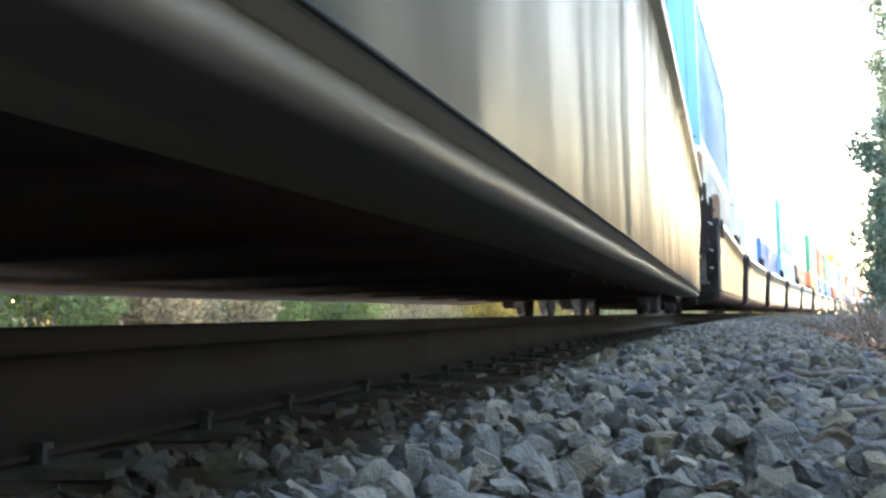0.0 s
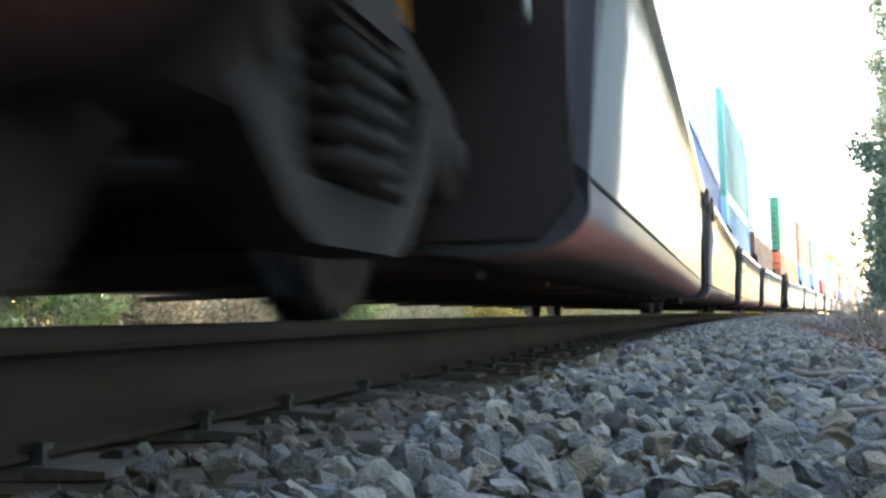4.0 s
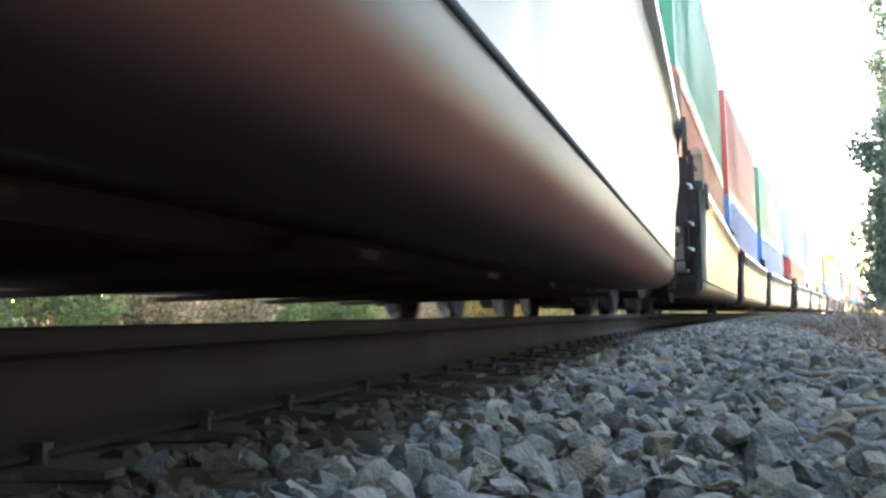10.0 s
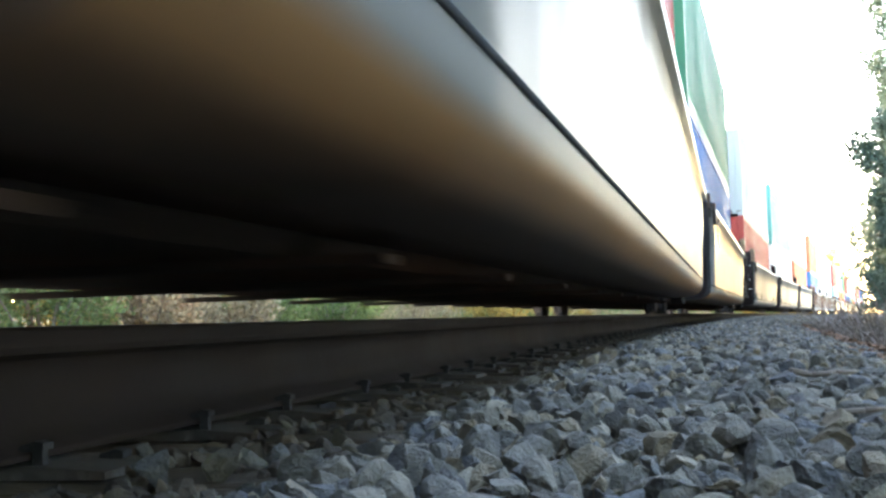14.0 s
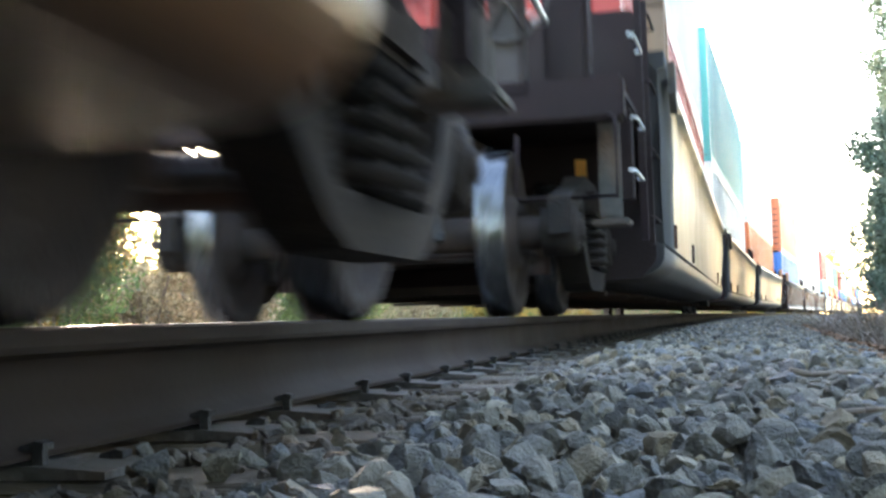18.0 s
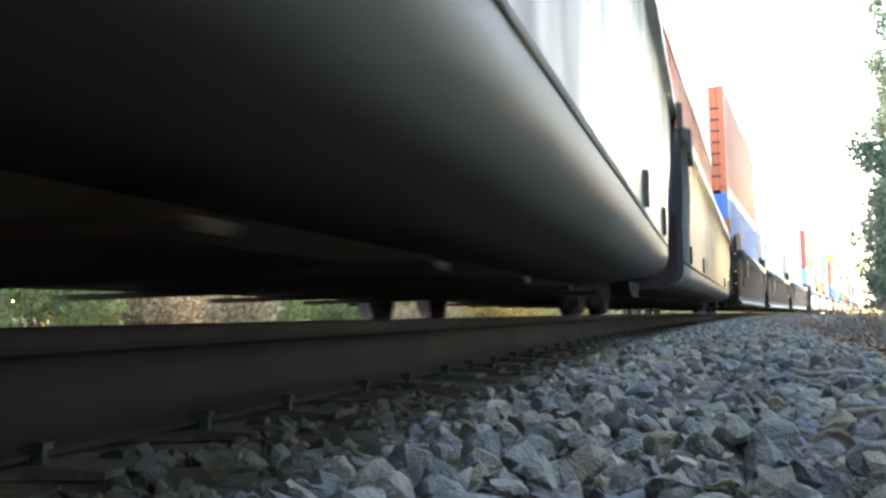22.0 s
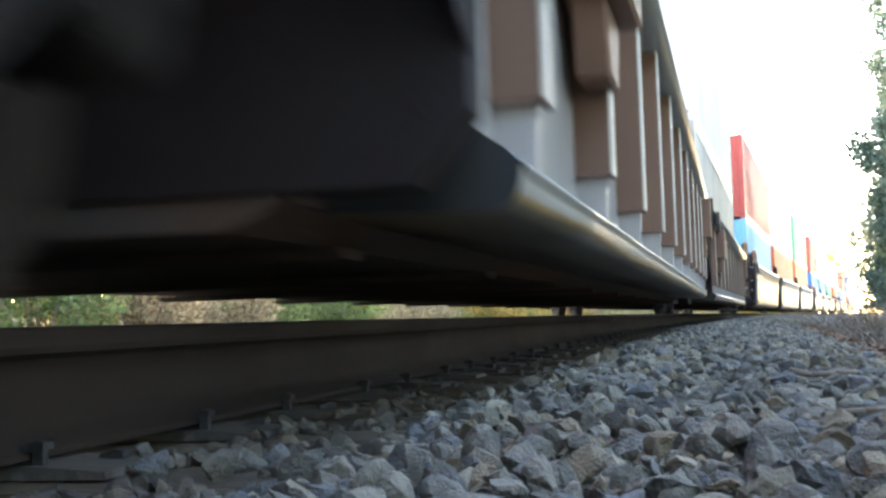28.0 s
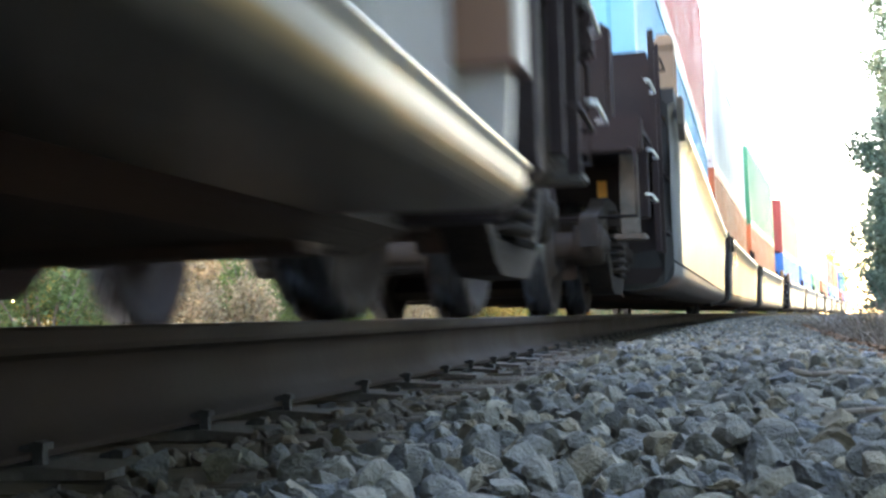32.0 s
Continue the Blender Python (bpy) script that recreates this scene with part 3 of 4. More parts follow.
        for yy in (-0.92, 0.92):
            part("bearing_cap", CAPM, None, fr, at=Matrix.Translation((-0.10 if sg > 0 else 0.10, yy, WHEEL_R)) @ Matrix.Rotation(0 if sg > 0 else math.pi, 4, "Z"))
    bm = bmesh.new()
    box(bm, -1.16, 1.16, -0.24, 0.24, 0.55, 0.68, 0, 0.02)
    box(bm, -0.35, 0.35, -0.20, 0.20, 0.60, 0.74, 0, 0.02)
    part("bolster", bm, M_TRUCK, t)
    for yy in (-0.36, 0.36):
        bm = bmesh.new()
        pipe(bm, [(-0.72, yy * 1.05, 0.36), (0, yy * 0.75, 0.36), (0.72, yy * 1.05, 0.36)], 0.03, 6)
        box(bm, 0.66, 0.79, yy * 1.22 - 0.03, yy * 1.22 + 0.03, 0.25, 0.46)
        box(bm, -0.79, -0.66, yy * 1.22 - 0.03, yy * 1.22 + 0.03, 0.25, 0.46)
        part("brake_beam", bm, M_UNDER, t)
    for yy in (-0.92, 0.92):
        wsx = part("wheelset", AXLE, None, t, at=Matrix.Translation((0, yy, WHEEL_R)))
        part("wheel", WHEEL, None, wsx, "brown wheel with a bright worn tread", at=Matrix.Translation((0.805, 0, 0)))
        part("wheel", WHEEL, None, wsx, "brown wheel with a bright worn tread", at=Matrix.Translation((-0.805, 0, 0)) @ Matrix.Rotation(math.pi, 4, "Z"))
    return t


def panel(bm, prof, y0, y1, slant0, slant1, n=1, mats=None, z_from=0.42, z_to=1.2):
    """A side's closed profile (w, z) carried from y0 to y1; its ends run out by the slants between z_from and z_to."""
    rings = []
    for j in range(n + 1):
        ring = []
        for w, z in prof:
            e = min(1, max(0, (z - z_from) / (z_to - z_from)))
            a, b = y0 - slant0 * e, y1 + slant1 * e
            ring.append(bm.verts.new((w, a + (b - a) * j / n, z)))
        rings.append(ring)
    k = len(prof)
    for a, b in zip(rings, rings[1:]):
        for i in range(k):
            f = bm.faces.new((a[i], a[(i + 1) % k], b[(i + 1) % k], b[i]))
            f.material_index = mats[i] if mats else 0
            f.smooth = not (mats and mats[i] == 1)
    for ring in (rings[0][::-1], rings[-1]):
        bm.faces.new(ring).material_index = 1 if mats else 0


def mirrored(prof):
    return [(-w, z) for w, z in prof[::-1]]


def bend(w, z, r, n=6, deep=0.0):
    """The rounded lower corner, from the underside round to the upright face; (w, z) is the circle's middle."""
    return [(w + r * math.sin(math.pi / 2 * i / n), z - (deep or r) * math.cos(math.pi / 2 * i / n)) for i in range(n + 1)]


def smooth_skin(z):
    """A flat underside, a rounded corner, a short face up to the seam at z, then the upright side."""
    return [(0.85, 0.200), (1.10, z - 0.212), (1.20, z - 0.206)] + bend(1.270, z - 0.062, 0.179, 8, 0.138) + [(1.4495, z - 0.030), (1.4495, z - 0.012), (1.450, z), (1.4505, z + 0.012),
            (1.452, 0.80), (1.470, 1.10), (1.470, 1.50), (1.515, 1.52), (1.515, 1.63), (1.36, 1.63), (1.36, 0.48), (0.85, 0.40)]


SEAM_Z = {"smooth": 0.383, "smooth_tan": 0.400, "smooth_dent": 0.435, "tube": 0.244, "ribbed": 0.272}
SKIN = {
    "smooth": smooth_skin(SEAM_Z["smooth"]), "smooth_tan": smooth_skin(SEAM_Z["smooth_tan"]), "smooth_dent": smooth_skin(SEAM_Z["smooth_dent"]),
    # the side's lower edge overhangs a set-back tube
    "tube": [(1.10, 0.205), (1.30, 0.182)] + bend(1.402, 0.204, 0.028, 4) + [(1.428, 0.216), (1.420, 0.228), (1.410, 0.236), (1.408, 0.242), (1.446, 0.243), (1.450, 0.250), (1.450, 0.70),
             (1.465, 1.10), (1.470, 1.50), (1.515, 1.52), (1.515, 1.63), (1.36, 1.63), (1.36, 0.42), (1.10, 0.40)],
    # only the lower beam with its lip; sheet, ribs and a top beam follow
    "ribbed": [(1.05, 0.200), (1.26, 0.192)] + bend(1.390, 0.246, 0.056) + [(1.447, 0.262), (1.455, 0.266), (1.457, 0.274), (1.450, 0.281), (1.436, 0.284), (1.425, 0.300), (1.36, 0.345), (1.05, 0.345)],
}


RUNG = mesh_of("rung", shape((pipe, [(-0.035, -0.24, 0.004), (-0.012, -0.232, 0.002), (0, -0.215, 0), (0, 0.215, 0), (-0.012, 0.232, 0.002), (-0.035, 0.24, 0.004)], 0.009, 6)), M_GRAB)
RUNG_DARK = RUNG.copy()
RUNG_DARK.materials[0] = M_BULK


RIB = mesh_of("rib", shape((prism, [(1.338, -0.060), (1.452, -0.060), (1.462, -0.052), (1.462, 0.052), (1.452, 0.060), (1.338, 0.060)], 0.435, 1.44, 0, "z")), [M_WELL_C, M_FLANGE_LIT])
# outward faces get a paler tan, the light on them put into the colour
for f in RIB.polygons:
    f.material_index = 1 if f.normal.x > 0.5 else 0
RIB_FOOT = mesh_of("foot", shape((prism, [(1.338, 0.315), (1.432, 0.288), (1.440, 0.434), (1.338, 0.434)], -0.022, 0.022)), M_SHEET)


def build_well(style, L, front, rear, paint, label, tint):
    """A well unit from y=0 (its front lower corner) to y=L. front and rear: 'joint' or 'coupler'."""
    u = thing("well_car_unit", label, "rail car", "well units of the train")
    ribbed = style == "ribbed"
    s0 = 0.05 if front == "joint" else 0.35
    s1 = 0.85 if rear == "joint" else 1.5
    Lp, zt = L, 1.2
    z_low = 0.42
    if ribbed:
        Lp = L - 0.72
    if L > 14 and rear == "joint" and not ribbed:
        z_low, zt = SEAM_Z[style], SEAM_Z[style] + 0.85
        Lp, s1 = L - (0.25 if style == "smooth_dent" else 0.50), 1.6
    if L < 14:
        s0 = -0.6 if front == "joint" else 0.35
        Lp, s1, zt = (L - 0.40, 1.65, 1.05) if rear == "joint" else (L, 1.5, 1.2)
    prof = SKIN[style]
    shape_kind = style.split("_")[0]
    for sg in (1, -1):
        bm = bmesh.new()
        pr = prof if sg > 0 else mirrored(prof)
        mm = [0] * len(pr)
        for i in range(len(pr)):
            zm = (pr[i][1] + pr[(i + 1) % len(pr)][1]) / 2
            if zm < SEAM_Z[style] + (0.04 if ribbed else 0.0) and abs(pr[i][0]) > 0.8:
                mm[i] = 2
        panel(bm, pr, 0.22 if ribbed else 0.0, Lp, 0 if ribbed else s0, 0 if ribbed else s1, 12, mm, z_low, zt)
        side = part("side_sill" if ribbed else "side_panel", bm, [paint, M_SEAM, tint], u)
        if not ribbed:
            zs = SEAM_Z[style] + (0.0 if shape_kind == "smooth" else 0.006)
            # a black strip in place of the lapped seam's shadow
            bm = bmesh.new()
            hs = 2.0 if style == "smooth_dent" else 1.4 if shape_kind == "smooth" else 0.45
            panel(bm, [(sg * q, z) for q, z in ((1.43, zs - 0.008 * hs), (1.4535, zs - 0.006 * hs), (1.4535, zs + 0.006 * hs), (1.43, zs + 0.008 * hs))], 0.02, Lp - 0.02, s0 * 0.0, 0, 1)
            part("seam_shade_strip", bm, M_SEAM, u, "black strip drawn as the shadow line of the side's seam")
        if ribbed:
            bm = bmesh.new()
            panel(bm, [(sg * q, z) for q, z in ((1.33, 1.42), (1.50, 1.42), (1.505, 1.60), (1.49, 1.64), (1.33, 1.64))], 0.2, L - 0.2, 0.5, 1.2, 1, None, 1.40, 1.64)
            part("top_chord", bm, M_WELL_B, u, "cream painted top chord")
            bm = bmesh.new()
            box(bm, min(sg * 1.325, sg * 1.340), max(sg * 1.325, sg * 1.340), 0.3, L - 0.3, 0.33, 1.43)
            part("side_sheet", bm, M_SHEET, u, "worn pale brown sheet between the posts")
            # dark sheet added at joints to keep sky light off the bogie
            for y0, y1, y2, kind in ((0.02, -0.55, -0.95, front), (L - 0.02, L + 0.55, L + 1.1, rear)):
                if kind == "joint":
                    bm = bmesh.new()
                    prism(bm, [(y0, 0.42), (y1, 0.80), (y2, 1.62), (y0, 1.62)], min(sg * 1.385, sg * 1.40), max(sg * 1.385, sg * 1.40), 0, "x")
                    part("joint_shade_sheet", bm, M_BULK, u)
            n = int(L / 1.42)
            for i in range(n):
                at = Matrix.Translation((0, 0.55 + i * (L - 1.35) / (n - 1), 0)) @ (Matrix.Rotation(0, 4, "Z") if sg > 0 else Matrix.Scale(-1, 4, (1, 0, 0)))
                rib = part("rib", RIB, None, u, at=at)
                part("foot", RIB_FOOT, None, rib)
            for yy in (1.6, L - 1.9):
                bm = bmesh.new()
                prism(bm, [(yy, 0.93), (yy + 0.60, 0.93), (yy + 0.60, 1.42), (yy, 1.42)], min(sg * 1.35, sg * 1.56), max(sg * 1.35, sg * 1.56), 0, "x")
                prism(bm, [(yy + 0.14, 0.70), (yy + 0.40, 0.70), (yy + 0.52, 0.94), (yy + 0.06, 0.94)], min(sg * 1.38, sg * 1.49), max(sg * 1.38, sg * 1.49), 0, "x")
                bmesh.ops.bevel(bm, geom=list(bm.edges), offset=0.012, segments=1, affect="EDGES")
                part("equipment_box", bm, M_WELL_C, u, "brown steel box bolted to the side")
        else:
            # upright stiffeners at the ends and drain slots
            for yy in (1.1, 4.0, L - 3.4, L - 1.2) if style == "smooth_dent" else ():
                bm = bmesh.new()
                prism(bm, [(yy - 0.012, 0.46), (yy + 0.012, 0.46), (yy + 0.05, 0.63), (yy + 0.03, 0.63)], sg * 1.452, sg * 1.474, 0, "x")
                part("stiffener", bm, M_UNDER, u, "short dark weld strap")
        # lashing bracket hanging at the top
        for yy in (0.15, L + s1 * 0.75):
            bm = bmesh.new()
            prism(bm, [(yy - 0.16, 1.62), (yy + 0.16, 1.62), (yy + 0.10, 1.42), (yy, 1.30), (yy - 0.12, 1.42)], min(sg * 1.515, sg * 1.56), max(sg * 1.515, sg * 1.56), 0, "x")
            part("gusset", bm, M_PLATE, u, "dull grey hanging gusset plate")
            if (front if yy < 1 else rear) == "coupler":
                bm = bmesh.new()
                a, b = (yy - 0.42, yy - 0.02) if yy < 1 else (yy + 0.02, yy + 0.42)
                for q0, q1, z0, z1 in ((a, a + 0.10, 1.60, 1.98), (b - 0.10, b, 1.60, 1.98), (a, b, 1.90, 2.02)):
                    box(bm, min(sg * 1.38, sg * 1.52), max(sg * 1.38, sg * 1.52), q0, q1, z0, z1, 0, 0.012)
                for i in range(6):
                    box(bm, min(sg * 1.40, sg * 1.50), max(sg * 1.40, sg * 1.50), a + 0.03 + 0.06 * i, a + 0.055 + 0.06 * i, 2.02, 2.05)
                part("top_bracket", bm, M_BRACKET, u, "tan brown container guide bracket")
    # floor with cross members
    bm = bmesh.new()
    fw = {"smooth": 0.86, "tube": 1.29, "ribbed": 1.06}[shape_kind]
    lift = 0.075 if shape_kind == "tube" else 0.012
    fw = 1.11 if shape_kind == "tube" else fw
    prism(bm, [(-fw, 0.196 + lift), (0.12 - fw, 0.146 + lift), (fw - 0.12, 0.146 + lift), (fw, 0.196 + lift), (fw, 0.32), (-fw, 0.32)], 0.0, L)
    part("well_floor", bm, M_FLOOR, u)
    n = int(L / 1.5)
    CM = mesh_of("cross_member", shape((prism, [(-0.09, 0.142), (-0.05, 0.118), (0.05, 0.118), (0.09, 0.142)], -1.0, 1.0, 0, "x")), M_UNDER)
    for i in range(n):
        part("cross_member", CM, None, u, at=Matrix.Translation((0, 0.6 + i * (L - 1.2) / (n - 1), lift)))
    for fr in (True, False):
        kind = front if fr else rear
        sg = -1 if fr else 1
        y0 = 0.0 if fr else L
        TOP = 1.60 if kind == "joint" else 1.98
        bm = bmesh.new()
        a, b = sorted((y0 + sg * 0.02, y0 - sg * 0.10))
        prism(bm, [(-1.40, 0.34), (-1.30, 0.22), (1.30, 0.22), (1.40, 0.34), (1.40, 1.58), (1.30, TOP), (-1.30, TOP), (-1.40, 1.58)], a, b)
        bk = part("bulkhead", bm, M_BULK, u, "dark maroon end wall")
        reach = 1.2 if kind == "joint" else 2.05
        a, b = sorted((y0 + sg * 0.02, y0 + sg * reach))
        bm = bmesh.new()
        box(bm, -0.42, 0.42, a, b, 0.76, 1.08, 0, 0.02)
        part("centre_sill", bm, M_UNDER, u)
        if kind == "joint":
            bm = bmesh.new()
            prism(bm, [(y0 + sg * 0.02, 1.10), (y0 + sg * 1.1, 1.10), (y0 + sg * 1.1, 1.16), (y0 + sg * 0.5, 1.40), (y0 + sg * 0.02, 1.56)], -1.32, 1.32, 0, "x")
            part("end_deck", bm, M_BULK, u)
            for q in (1, -1):
                bm = bmesh.new()
                box(bm, q * 1.30 - 0.05, q * 1.30 + 0.05, y0 + sg * 0.55 - 0.05, y0 + sg * 0.55 + 0.05, 1.0, 2.12, 0, 0.012)
                box(bm, q * 1.30 - 0.07, q * 1.30 + 0.07, y0 + sg * 0.55 - 0.07, y0 + sg * 0.55 + 0.07, 1.62, 1.72, 0, 0.012)
                part("guide_post", bm, M_BULK, u, "dark red guide post")
            for q in (1, -1):
                bm = bmesh.new()
                pipe(bm, [(q * 1.27, y0 + sg * 0.06, 0.84), (q * 1.30, y0 + sg * 0.12, 0.84), (q * 1.30, y0 + sg * 0.12, 1.08), (q * 1.27, y0 + sg * 0.06, 1.08)], 0.009)
                part("grab_iron", bm, M_GRAB, u, "white grab iron")
        else:
            bm = bmesh.new()
            a, b = sorted((y0 + sg * 0.02, y0 + sg * 1.95))
            box(bm, -1.38, 1.38, a, b, 1.13, 1.19, 0, 0.01)
            box(bm, -1.40, 1.40, *sorted((y0 + sg * 1.82, y0 + sg * 1.98)), 0.98, 1.20, 0, 0.015)
            part("end_deck", bm, M_BULK, u, "dark red end deck")
            bm = bmesh.new()
            yc = y0 + sg * 2.05
            box(bm, -0.14, 0.14, *sorted((yc, yc + sg * 0.28)), 0.80, 1.0, 0, 0.03)
            prism(bm, [(-0.17, yc + sg * 0.26), (0.15, yc + sg * 0.26), (0.20, yc + sg * 0.40), (0.10, yc + sg * 0.44), (0.02, yc + sg * 0.36), (-0.19, yc + sg * 0.46)], 0.74, 1.04, 0, "z")
            part("coupler", bm, M_TRUCK, u, "rusty knuckle coupler")
            for q in (1, -1):
                for yy in (0.35, 0.85):
                    bm = bmesh.new()
                    box(bm, q * 1.40 - 0.02, q * 1.40 + 0.02, *sorted((y0 + sg * yy, y0 + sg * (yy + 0.05))), 0.42, 1.95, 0, 0.0)
                    part("ladder_rail", bm, M_BULK, u)
                for i in range(4):
                    part("rung", RUNG_DARK, None, u, at=Matrix.Translation((q * 1.46, y0 + sg * 0.63, 0.55 + 0.40 * i)) @ Matrix.Rotation(0 if q > 0 else math.pi, 4, "Z"))
                bm = bmesh.new()
                pipe(bm, [(q * 1.32, y0 + sg * 1.96, 1.0), (q * 1.36, y0 + sg * 2.04, 0.98), (q * 1.36, y0 + sg * 2.04, 0.58), (q * 0.85, y0 + sg * 2.04, 0.58), (q * 0.85, y0 + sg * 1.96, 0.92)], 0.012)
                part("grab_iron", bm, M_BULK, u, "dark red grab iron")
                for yy, zz in ((1.42, 1.02), (1.42, 1.46), (1.62, 0.72)):
                    part("rung", RUNG, None, u, at=Matrix.Translation((q * 1.44, y0 + sg * yy, zz)) @ Matrix.Rotation(0 if q > 0 else math.pi, 4, "Z"))
                bm = bmesh.new()
                box(bm, q * 1.28 - 0.06, q * 1.28 + 0.06, *sorted((y0 + sg * 1.56, y0 + sg * 1.62)), 0.50, 1.13, 0, 0.01)
                box(bm, q * 1.28 - 0.10, q * 1.28 + 0.10, *sorted((y0 + sg * 1.45, y0 + sg * 1.66)), 0.46, 0.50, 0, 0.01)
                part("step_hanger", bm, M_PLATE, u, "dull grey steel step hanger")
                bm = bmesh.new()
                box(bm, q * 1.02 - 0.13, q * 1.02 + 0.13, *sorted((y0 + sg * 1.0, y0 + sg * 1.25)), 1.20, 1.95, 0, 0.03)
                box(bm, q * 1.34 - 0.04, q * 1.34 + 0.04, *sorted((y0 + sg * 1.2, y0 + sg * 1.35)), 0.62, 1.12, 0, 0.01)
                part("end_bracket", bm, M_BULK, u)
            bm = bmesh.new()
            pts = [(0.42, y0 + sg * 1.9, 0.80)] + [(0.42 + 0.10 * math.sin(a), y0 + sg * (2.05 + 0.25 * a), 0.80 - 0.42 * math.sin(a * 1.57)) for a in (0.3, 0.6, 0.9, 1.2)]
            pipe(bm, pts, 0.022, 8)
            part("air_hose", bm, M_RUBBER, u, "black air hose")
            bm = bmesh.new()
            pipe(bm, [(0.75 + 0.24 * math.cos(a * 0.524), y0 + sg * 1.62, 1.72 + 0.24 * math.sin(a * 0.524)) for a in range(13)], 0.016, 6)
            for a in range(3):
                tube(bm, (0.75 - 0.24 * math.cos(a * 1.047), y0 + sg * 1.62, 1.72 - 0.24 * math.sin(a * 1.047)), (0.75 + 0.24 * math.cos(a * 1.047), y0 + sg * 1.62, 1.72 + 0.24 * math.sin(a * 1.047)), 0.012)
            box(bm, 0.66, 0.84, *sorted((y0 + sg * 1.45, y0 + sg * 1.6)), 1.20, 1.80, 0, 0.02)
            part("brake_wheel", bm, M_UNDER, u, "dark hand-brake wheel on its housing")
    for yy in (-0.30, L + 0.30):
        bm = bmesh.new()
        box(bm, 0.93, 1.0, yy - 0.004, yy + 0.004, 0.80, 0.98)
        part("amber_plate", bm, M_AMBER, u, "small amber plate")
    return u


# ---- containers ----
def corrugated(bm, L, z0, z1, w, pitch, depth, sg):
    n = int(L / pitch)
    p = L / n
    ys = []
    for i in range(n):
        for f, d in ((0.0, 0), (0.30, 0), (0.48, 1), (0.82, 1)):
            ys.append(((i + f) * p, d))
    ys.append((L, 0))
    lo = [bm.verts.new((sg * (w - depth * d), y, z0)) for y, d in ys]
    hi = [bm.verts.new((sg * (w - depth * d), y, z1)) for y, d in ys]
    for i in range(len(ys) - 1):
        bm.faces.new((lo[i], lo[i + 1], hi[i + 1], hi[i]))
    v = [bm.verts.new(q) for q in ((sg * (w - 0.06), 0, z0), (sg * (w - 0.06), L, z0), (sg * (w - 0.06), L, z1), (sg * (w - 0.06), 0, z1))]
    bm.faces.new(v)


def container_meshes(L, H):
    d = {}
    hw = 1.219
    for sg, k in ((1, "r"), (-1, "l")):
        bm = bmesh.new()
        corrugated(bm, L - 0.30, 0.17, H - 0.11, hw - 0.012, 0.278, 0.036, sg)
        d["side_" + k] = mesh_of("side_wall", bm, M_CONT["grey"])
        bm = bmesh.new()
        box(bm, min(sg * (hw - 0.07), sg * hw), max(sg * (hw - 0.07), sg * hw), 0.16, L - 0.16, 0.0, 0.175)
        d["bottom_" + k] = mesh_of("bottom_rail", bm, M_CONT["grey"])
        bm = bmesh.new()
        box(bm, min(sg * (hw - 0.07), sg * hw), max(sg * (hw - 0.07), sg * hw), 0.16, L - 0.16, H - 0.115, H - 0.002)
        d["top_" + k] = mesh_of("top_rail", bm, M_CONT["grey"])
    d["post"] = mesh_of("corner_post", shape((prism, [(-0.09, -0.09), (0.09, -0.09), (0.09, 0.09), (0.02, 0.09), (-0.09, -0.01)], 0.10, H - 0.10, 0, "z")), M_CONT["grey"])
    d["cast"] = mesh_of("corner_casting", shape((box, -0.092, 0.092, -0.092, 0.092, -0.062, 0.062, 0, 0.008)), M_UNDER)
    bm = bmesh.new()
    box(bm, -hw + 0.07, hw - 0.07, 0.0, L, H - 0.07, H - 0.035)
    d["roof"] = mesh_of("roof", bm, M_CONT["grey"])
    bm = bmesh.new()
    box(bm, -hw + 0.07, hw - 0.07, 0.0, L, 0.10, 0.16)
    d["floor"] = mesh_of("base", bm, M_UNDER)
    bm = bmesh.new()
    line = []
    for i in range(9):
        x0 = -1.06 + 2.12 * i / 9
        line += [(x0, 0.0), (x0 + 0.03, 0.0), (x0 + 0.06, -0.035), (x0 + 0.18, -0.035)]
    line += [(1.06, 0.0), (1.13, 0.0), (1.13, 0.03), (-1.13, 0.03), (-1.13, 0.0)]
    prism(bm, line, 0.06, H - 0.03, 0, "z")
    d["end"] = mesh_of("end_wall", bm, M_CONT["grey"])
    bm = bmesh.new()
    box(bm, 0.01, 1.12, -0.03, 0.02, 0.12, H - 0.10, 0, 0.008)
    for q in range(4):
        z = 0.25 + q * (H - 0.6) / 4
        box(bm, 0.08, 1.05, -0.042, -0.03, z, z + (H - 0.6) / 4 - 0.10)
    d["door"] = mesh_of("door", bm, M_CONT["grey"])
    bm = bmesh.new()
    for x in (0.30, 0.82):
        tube(bm, (x, -0.075, 0.06), (x, -0.075, H - 0.05), 0.018)
        for z in (0.2, 0.8, 1.3, 1.9, H - 0.25):
            box(bm, x - 0.05, x + 0.05, -0.095, -0.028, z, z + 0.06)
        box(bm, x - 0.26, x + 0.02, -0.10, -0.085, 1.02, 1.06)
    d["rods"] = mesh_of("lock_rods", bm, M_GRAB)
    d["mark"] = mesh_of("marking", shape((box, -0.28, 0.28, -0.006, 0.0, 0, 0.09), (box, -0.28, 0.1, -0.006, 0.0, -0.16, -0.07)), M_GRAB)
    d["vent"] = mesh_of("vent", shape((box, -0.16, 0.16, -0.012, 0.0, 0, 0.05)), M_SEAM)
    return d


CONT = {}


def build_container(L, H, colour, marked=False):
    if (L, H) not in CONT:
        CONT[(L, H)] = container_meshes(L, H)
    d, m = CONT[(L, H)], M_CONT[colour]
    c = thing("shipping_container", f"{colour} corrugated steel shipping container riding on the train", "shipping container", "containers on the train")
    T = Matrix.Translation
